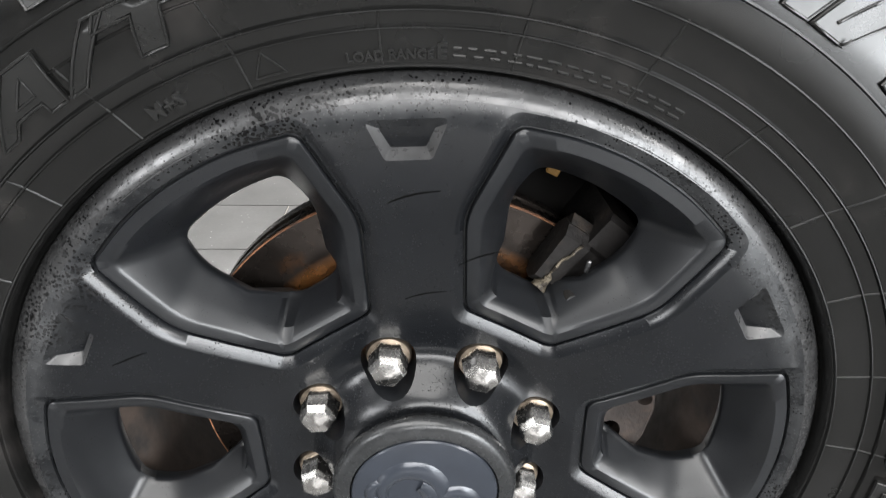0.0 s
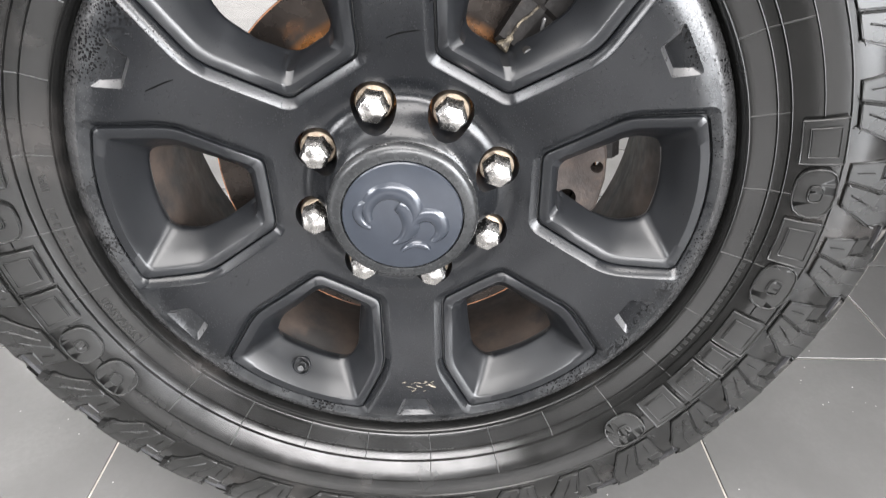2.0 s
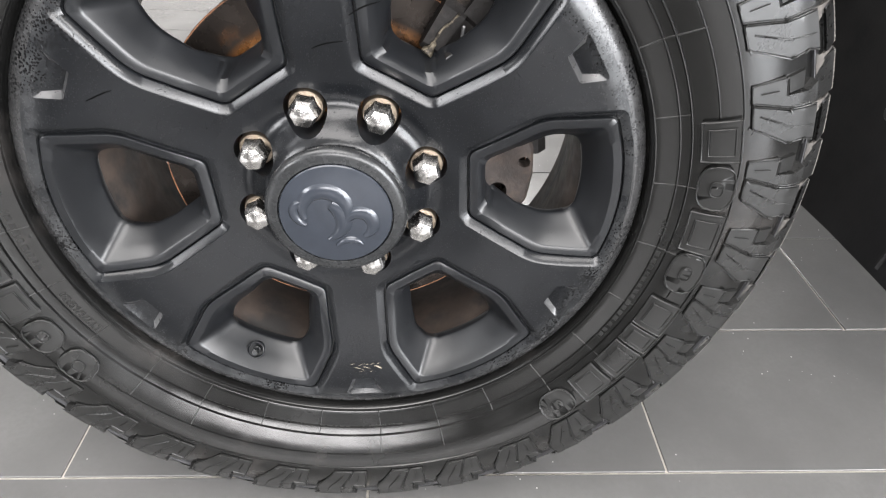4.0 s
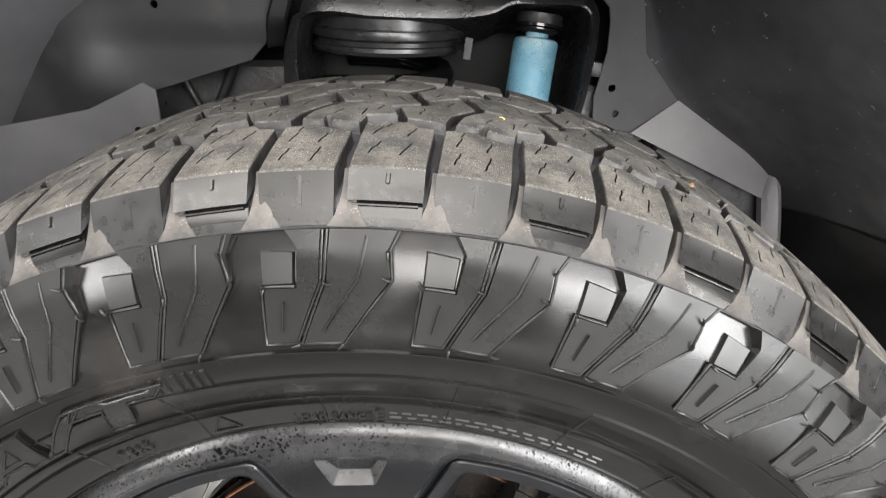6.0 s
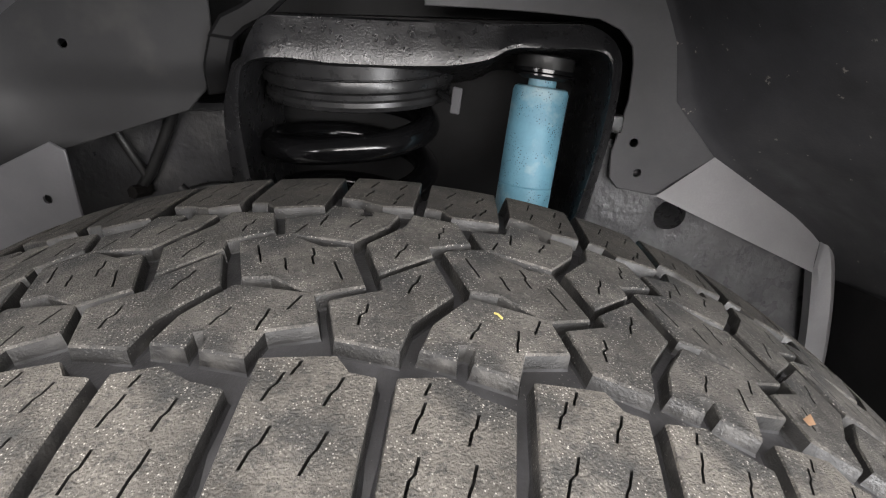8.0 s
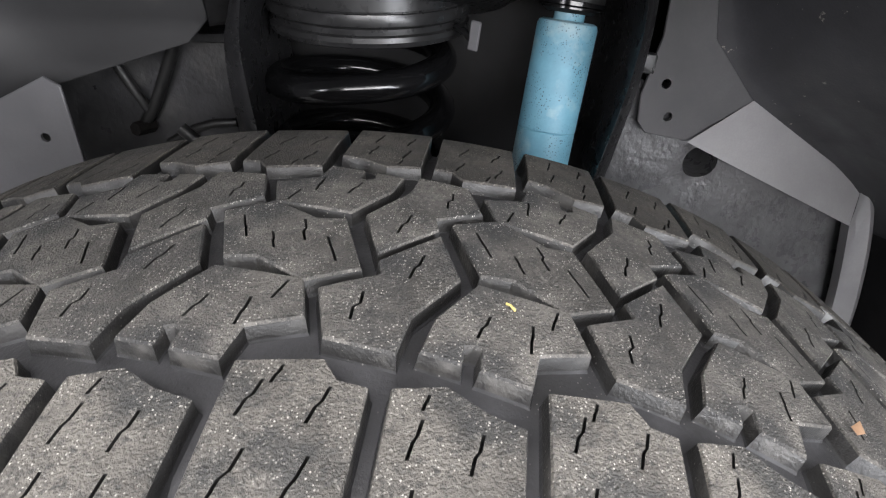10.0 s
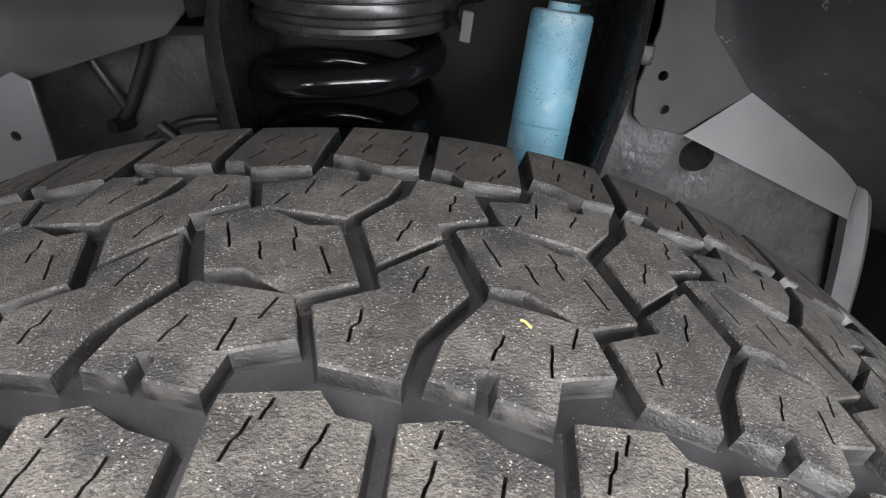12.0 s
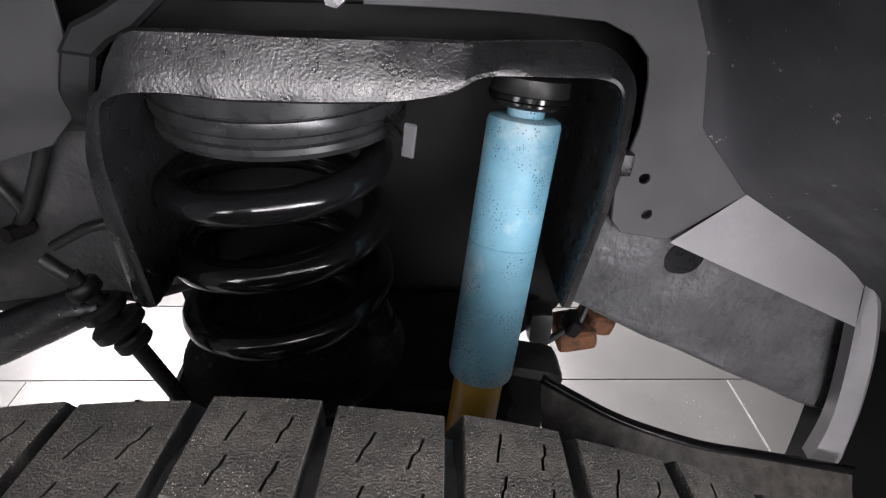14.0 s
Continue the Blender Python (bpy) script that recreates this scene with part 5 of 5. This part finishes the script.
bar("splash_lip", lip, 0.0045, SPRING, arch, "black curved splash lip", 12)

# added strip below the lip, filling in for the tyre's dusty inner shoulder
strip([lip, [(x * 0.99, 0.425, z - 0.012) for x, y, z in lip], [(x * 0.985, 0.405, z - 0.026) for x, y, z in lip]], RAMP, "splash_shield", arch, "added dusty brown-black strip in place of the tyre's inner shoulder")

# front side of the arch: panels, bracket and hose
apron = thing("front_apron_panel", "grey painted inner apron with small round holes", "apron panel")
pan = [(-0.66, 0.960), (-0.158, 0.960), (-0.158, 0.872), (-0.172, 0.834), (-0.191, 0.814), (-0.402, 0.745), (-0.66, 0.660)]
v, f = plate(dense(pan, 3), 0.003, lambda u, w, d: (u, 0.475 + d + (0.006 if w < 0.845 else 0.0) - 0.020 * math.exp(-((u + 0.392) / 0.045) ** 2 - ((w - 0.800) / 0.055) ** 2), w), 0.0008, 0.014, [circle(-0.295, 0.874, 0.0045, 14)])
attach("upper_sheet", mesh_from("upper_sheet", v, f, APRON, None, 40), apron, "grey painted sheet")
low_pan = [(-0.66, 0.700), (-0.373, 0.760), (-0.304, 0.793), (-0.291, 0.785), (-0.289, 0.700), (-0.66, 0.580)]
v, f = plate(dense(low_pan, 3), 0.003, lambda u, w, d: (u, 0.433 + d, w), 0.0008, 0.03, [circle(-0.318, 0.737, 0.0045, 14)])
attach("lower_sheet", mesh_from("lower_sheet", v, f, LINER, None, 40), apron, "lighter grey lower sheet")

# added black sheet: the gap over the tower is dark by colour
bulkhead = thing("upper_bulkhead", "added dark sheet filling the shaded gap above the spring tower", "bulkhead")
v, f = plate(dense([(-0.60, 0.800), (0.62, 0.800), (0.62, 1.08), (-0.60, 1.08)], 3), 0.003, lambda u, w, d: (u, 0.615 + d, w), 0.0008, 0.06)
attach("bulkhead_sheet", mesh_from("bulkhead_sheet", v, f, DARK, None, 40), bulkhead)
bar("bulkhead_bolt", [(0.027, 0.398, 0.934), (0.027, 0.412, 0.932)], 0.0060, FRAME, bulkhead, "pale bolt head", 6)
axle = thing("axle_spring_perch", "dark axle perch under the coil spring", "axle")
part("perch", bevel_box(0.300, 0.16, 0.11, 0.02, 3, pose(0.010, 0.510, 0.560)), BODY, axle)
part("shock_bracket", bevel_box(0.055, 0.05, 0.075, 0.014, 3, pose(0.166, 0.462, 0.596, 0, 12, 0)), HOSE, axle, "black lower damper bracket")
front_rail = thing("front_frame_horn", "grey waxed frame horn ahead of the spring", "frame horn")
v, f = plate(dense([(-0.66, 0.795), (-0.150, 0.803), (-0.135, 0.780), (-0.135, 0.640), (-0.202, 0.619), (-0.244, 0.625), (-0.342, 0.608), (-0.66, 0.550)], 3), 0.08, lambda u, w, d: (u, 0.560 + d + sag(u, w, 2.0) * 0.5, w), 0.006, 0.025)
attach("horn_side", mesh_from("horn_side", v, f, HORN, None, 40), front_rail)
bar("horn_flange", [(-0.342, 0.563, 0.609), (-0.244, 0.563, 0.626), (-0.202, 0.563, 0.620), (-0.137, 0.563, 0.641)], 0.006, APRON, front_rail, "rounded lower flange", 10)
strap = thing("fender_strap", "broad bent black steel strap round the spring tower", "strap")
for name, band, y in (("lower_band", [(-0.172, 0.828), (-0.1683, 0.851), (-0.163, 0.870), (-0.1567, 0.8883), (-0.1345, 0.8853), (-0.1385, 0.872), (-0.143, 0.858), (-0.150, 0.832)], 0.462),
                      ("upper_band", [(-0.1575, 0.8860), (-0.1442, 0.9042), (-0.1264, 0.9124), (-0.105, 0.925), (-0.088, 0.955), (-0.066, 0.955), (-0.085, 0.918), (-0.104, 0.902), (-0.122, 0.893), (-0.1340, 0.8830)], 0.458)):
    v, f = plate(dense(band, 2), 0.013, lambda u, w, d: (u, y + d + 0.02 * max(0.0, 0.86 - w) / 0.03, w), 0.003, 0.02)
    attach(name, mesh_from(name, v, f, DARK, None, 40), strap)
hose = thing("brake_hose_bracket", "black forked hose bracket with a rusty bolt", "hose bracket")
bar("hose_arm", [(-0.232, 0.545, 0.800), (-0.248, 0.547, 0.769), (-0.270, 0.549, 0.728), (-0.284, 0.549, 0.710)], 0.0062, HOSE, hose, "", 12)
bar("hose_arm", [(-0.306, 0.545, 0.790), (-0.290, 0.547, 0.752), (-0.277, 0.549, 0.724), (-0.284, 0.549, 0.706)], 0.0054, HOSE, hose, "", 12)
bar("bracket_bolt", [(-0.288, 0.532, 0.708), (-0.280, 0.556, 0.704)], 0.0075, RUST, hose, "rusty bolt", 6)

bar("loose_hose", [(-0.262, 0.549, 0.687), (-0.2284, 0.549, 0.7059), (-0.2069, 0.549, 0.712), (-0.185, 0.553, 0.712)], 0.0050, HOSE, hose, "thin black hose", 10)

link_rod = thing("sway_bar_link", "black sway bar end link with rubber bushings", "sway bar link")
bar("rod", [(-0.170, 0.420, 0.744), (-0.150, 0.420, 0.707), (-0.123, 0.420, 0.640), (-0.100, 0.420, 0.580)], 0.0065, HOSE, link_rod, "", 12)
bar("stud", [(-0.186, 0.420, 0.757), (-0.164, 0.420, 0.735)], 0.0058, HOSE, link_rod, "threaded stud", 12)
for d, r in ((0.0, 0.012), (0.020, 0.0165), (0.036, 0.0195), (0.052, 0.014)):
    p = Vector((-0.166, 0.420, 0.737)) + Vector((0.44, 0, -0.88)).normalized() * d
    q = p + Vector((0.44, 0, -0.88)).normalized() * 0.011
    bar("bushing", [tuple(p), tuple(p * 0.8 + q * 0.2), tuple(p * 0.2 + q * 0.8), tuple(q)], [r * 0.85, r, r, r * 0.85], HOSE, link_rod, "black rubber bushing", 20)
bar("sway_bar", [(-0.46, 0.46, 0.575), (-0.34, 0.44, 0.628), (-0.2475, 0.430, 0.676), (-0.217, 0.428, 0.6916), (-0.175, 0.424, 0.712), (-0.152, 0.420, 0.716)], [0.019, 0.019, 0.019, 0.018, 0.015, 0.010], BLACK, link_rod, "dark steel sway bar", 16)

clamp = thing("rusty_steering_box", "rusty cast steering part behind the damper", "steering part")
part("casting", bevel_box(0.044, 0.05, 0.026, 0.009, 3, pose(0.246, 0.585, 0.560, 0, -10, 0)), ORANGE_RUST, clamp)
part("casting_boss", bevel_box(0.034, 0.04, 0.024, 0.010, 3, pose(0.271, 0.592, 0.571, 0, 18, 12)), ORANGE_RUST, clamp)
part("casting_ear", bevel_box(0.016, 0.03, 0.020, 0.006, 3, pose(0.240, 0.575, 0.577, 0, 30, 0)), RUST, clamp)
part("pipe_clamp", bevel_box(0.026, 0.03, 0.040, 0.008, 2, pose(0.203, 0.572, 0.582)), HOSE, clamp, "dark clamp")
bar("cable", [(0.178, 0.560, 0.540), (0.200, 0.563, 0.553), (0.224, 0.566, 0.569), (0.246, 0.570, 0.580), (0.256, 0.582, 0.600)], 0.0042, HOSE, clamp, "black cable", 10)

# unseen slab, added to keep ceiling light off the arch from above
underbody = tagged(part("truck_underbody", bevel_box(3.5, 1.40, 0.10, 0.02, 2, pose(0.86, 1.10, 1.14)), BODY, None), "unseen dark plain slab for the truck's underside, keeping light out", "underbody")
# unseen box, added to shade the floor right of the tyre
cab = thing("truck_body_side", "unseen plain dark body box shading the floor behind the front wheel", "truck body")
part("sill_box", bevel_box(1.9, 1.7, 0.80, 0.04, 2, pose(1.70, 0.86, 0.78)), BODY, cab)
fender = thing("front_fender", "plain dark fender skin above the wheel", "fender")
ring_part("arch_edge", [(0.675, -0.022), (0.682, -0.030), (0.700, -0.032), (0.705, -0.031)], BODY, fender, 48, "rolled arch edge", -95, 95, m=pose(*HUB))
arc = [(0.701 * math.sin(radians(a)), 0.42 + 0.701 * math.cos(radians(a))) for a in range(95, -96, -5)]
v, f = plate([(-0.95, 0.56), (-0.93, 1.24), (-0.84, 1.33), (2.65, 1.36), (2.65, 0.36), *arc, (-0.80, 0.42)], 0.006, lambda u, w, d: (u, -0.034 + d, w), 0.003, 0.2)
attach("side_skin", mesh_from("side_skin", v, f, BODY, None, 40), fender, "plain dark side skin with a round wheel opening")
part("bonnet", bevel_box(3.46, 1.85, 0.03, 0.012, 2, pose(0.91, 0.905, 1.352, 0, -0.5, 0)), BODY, fender, "plain bonnet")
part("front_face", bevel_box(0.03, 1.85, 0.72, 0.012, 2, pose(-0.925, 0.905, 0.96, 0, 3, 0)), BODY, fender, "plain front end")

# ---------------------------------------------------------------- small things on the tread
def on_tyre(a, y, h):
    return Vector(on_tread(a, y, h)) + HUB


straw = thing("straw", "short yellow straw lying on the dusty tread", "straw")
bar("stalk", [on_tyre(9.1, 0.0655, 0.0006), on_tyre(9.25, 0.0645, 0.0010), on_tyre(9.45, 0.0628, 0.0006)], 0.0004, STRAW, straw, "", 6)
leaf = thing("dry_leaf", "small curled brown leaf caught in the tread", "leaf")
v, f = quad_patch(on_tyre(24.3, 0.053, 0.001), on_tyre(24.7, 0.055, 0.003), on_tyre(24.8, 0.051, 0.002), on_tyre(24.4, 0.050, 0.001), 4, 0.001)
attach("blade", mesh_from("blade", v, f, LEAF), leaf)

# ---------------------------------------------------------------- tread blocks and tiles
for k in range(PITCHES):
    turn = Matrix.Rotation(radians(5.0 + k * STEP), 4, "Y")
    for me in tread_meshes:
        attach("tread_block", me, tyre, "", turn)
for k in range(PITCHES):
    turn = Matrix.Rotation(radians(k * STEP), 4, "Y")
    for me in (*lug_meshes, pad_mesh):
        attach("sidewall_lug", me, tyre, "", turn)
    for me in BEADS:
        attach("lug_bead", me, tyre, "", turn)
    for me in ridge_meshes:
        attach("rubber_ridge", me, tyre, "", turn)

# the truck's weight bulges the tyre's sides near the ground
def bulged(x, y, z):
    r, low = math.hypot(x, z), math.degrees(math.acos(max(-1.0, min(1.0, -z / max(1e-6, math.hypot(x, z))))))
    w = max(0.0, min(1.0, (76.0 - low) / 52.0))
    side = max(-1.0, min(1.0, (y - MID) / HALF))
    return y + BULGE * w * w * (3 - 2 * w) * max(0.0, min(1.0, (r - 0.272) / 0.095)) * side * abs(side)


BULGE = 0.013
bpy.context.view_layer.update()
for ob in tyre.children_recursive:
    m = tyre.matrix_world.inverted() @ ob.matrix_world
    back = m.inverted()
    me = ob.data
    if min((m @ v.co).z for v in me.vertices) > -0.09:
        continue
    if me.users > 1:
        me = ob.data = me.copy()
    for v in me.vertices:
        p = m @ v.co
        v.co = back @ Vector((p.x, bulged(*p), p.z))

TILE_Y, TILE_X, GAP = 0.276, 0.800, 0.0035
far_v, far_f = [], []
for row in range(-43, 29):                                       # the tiles further off, out to the walls
    y = -0.005 + row * TILE_Y
    for col in range(-8, 8):
        if -8 <= row < 22 and -4 <= col < 4:
            continue
        x = 0.405 + (0.40 if row % 2 else 0.0) + col * TILE_X
        x0, x1, y0, y1 = max(x, -5.99), min(x + TILE_X - GAP, 5.99), max(y, -11.99), min(y + TILE_Y - GAP, 7.99)
        if x1 - x0 < 0.01 or y1 - y0 < 0.01:
            continue
        n = len(far_v)
        far_v += [(px, py, pz) for pz in (FLOOR - 0.008, FLOOR) for px, py in ((x0, y0), (x1, y0), (x1, y1), (x0, y1))]
        far_f += [(n + 4, n + 5, n + 6, n + 7)] + [(n + i, n + (i + 1) % 4, n + 4 + (i + 1) % 4, n + 4 + i) for i in range(4)]
field = attach("tile_field", mesh_from("tile_field", far_v, far_f, TILE), floor, "grey tiles further off")
tagged(field, "grey tiles further off", "", "", "stuff")
tile_me = {}
for row in range(-8, 22):
    y = -0.005 + row * TILE_Y
    shift = 0.405 + (0.40 if row % 2 else 0.0)
    for col in range(-4, 4):
        x = shift + col * TILE_X
        if "tile" not in tile_me:
            bm = bevel_box(TILE_X - GAP, TILE_Y - GAP, 0.008, 0.0008, 1)
            tile_me["tile"] = bpy.data.meshes.new("tile")
            bm.to_mesh(tile_me["tile"])
            bm.free()
            tile_me["tile"].materials.append(TILE)
        attach("tile", tile_me["tile"], floor, "", Matrix.Translation((x + TILE_X / 2, y + TILE_Y / 2, FLOOR - 0.004)))
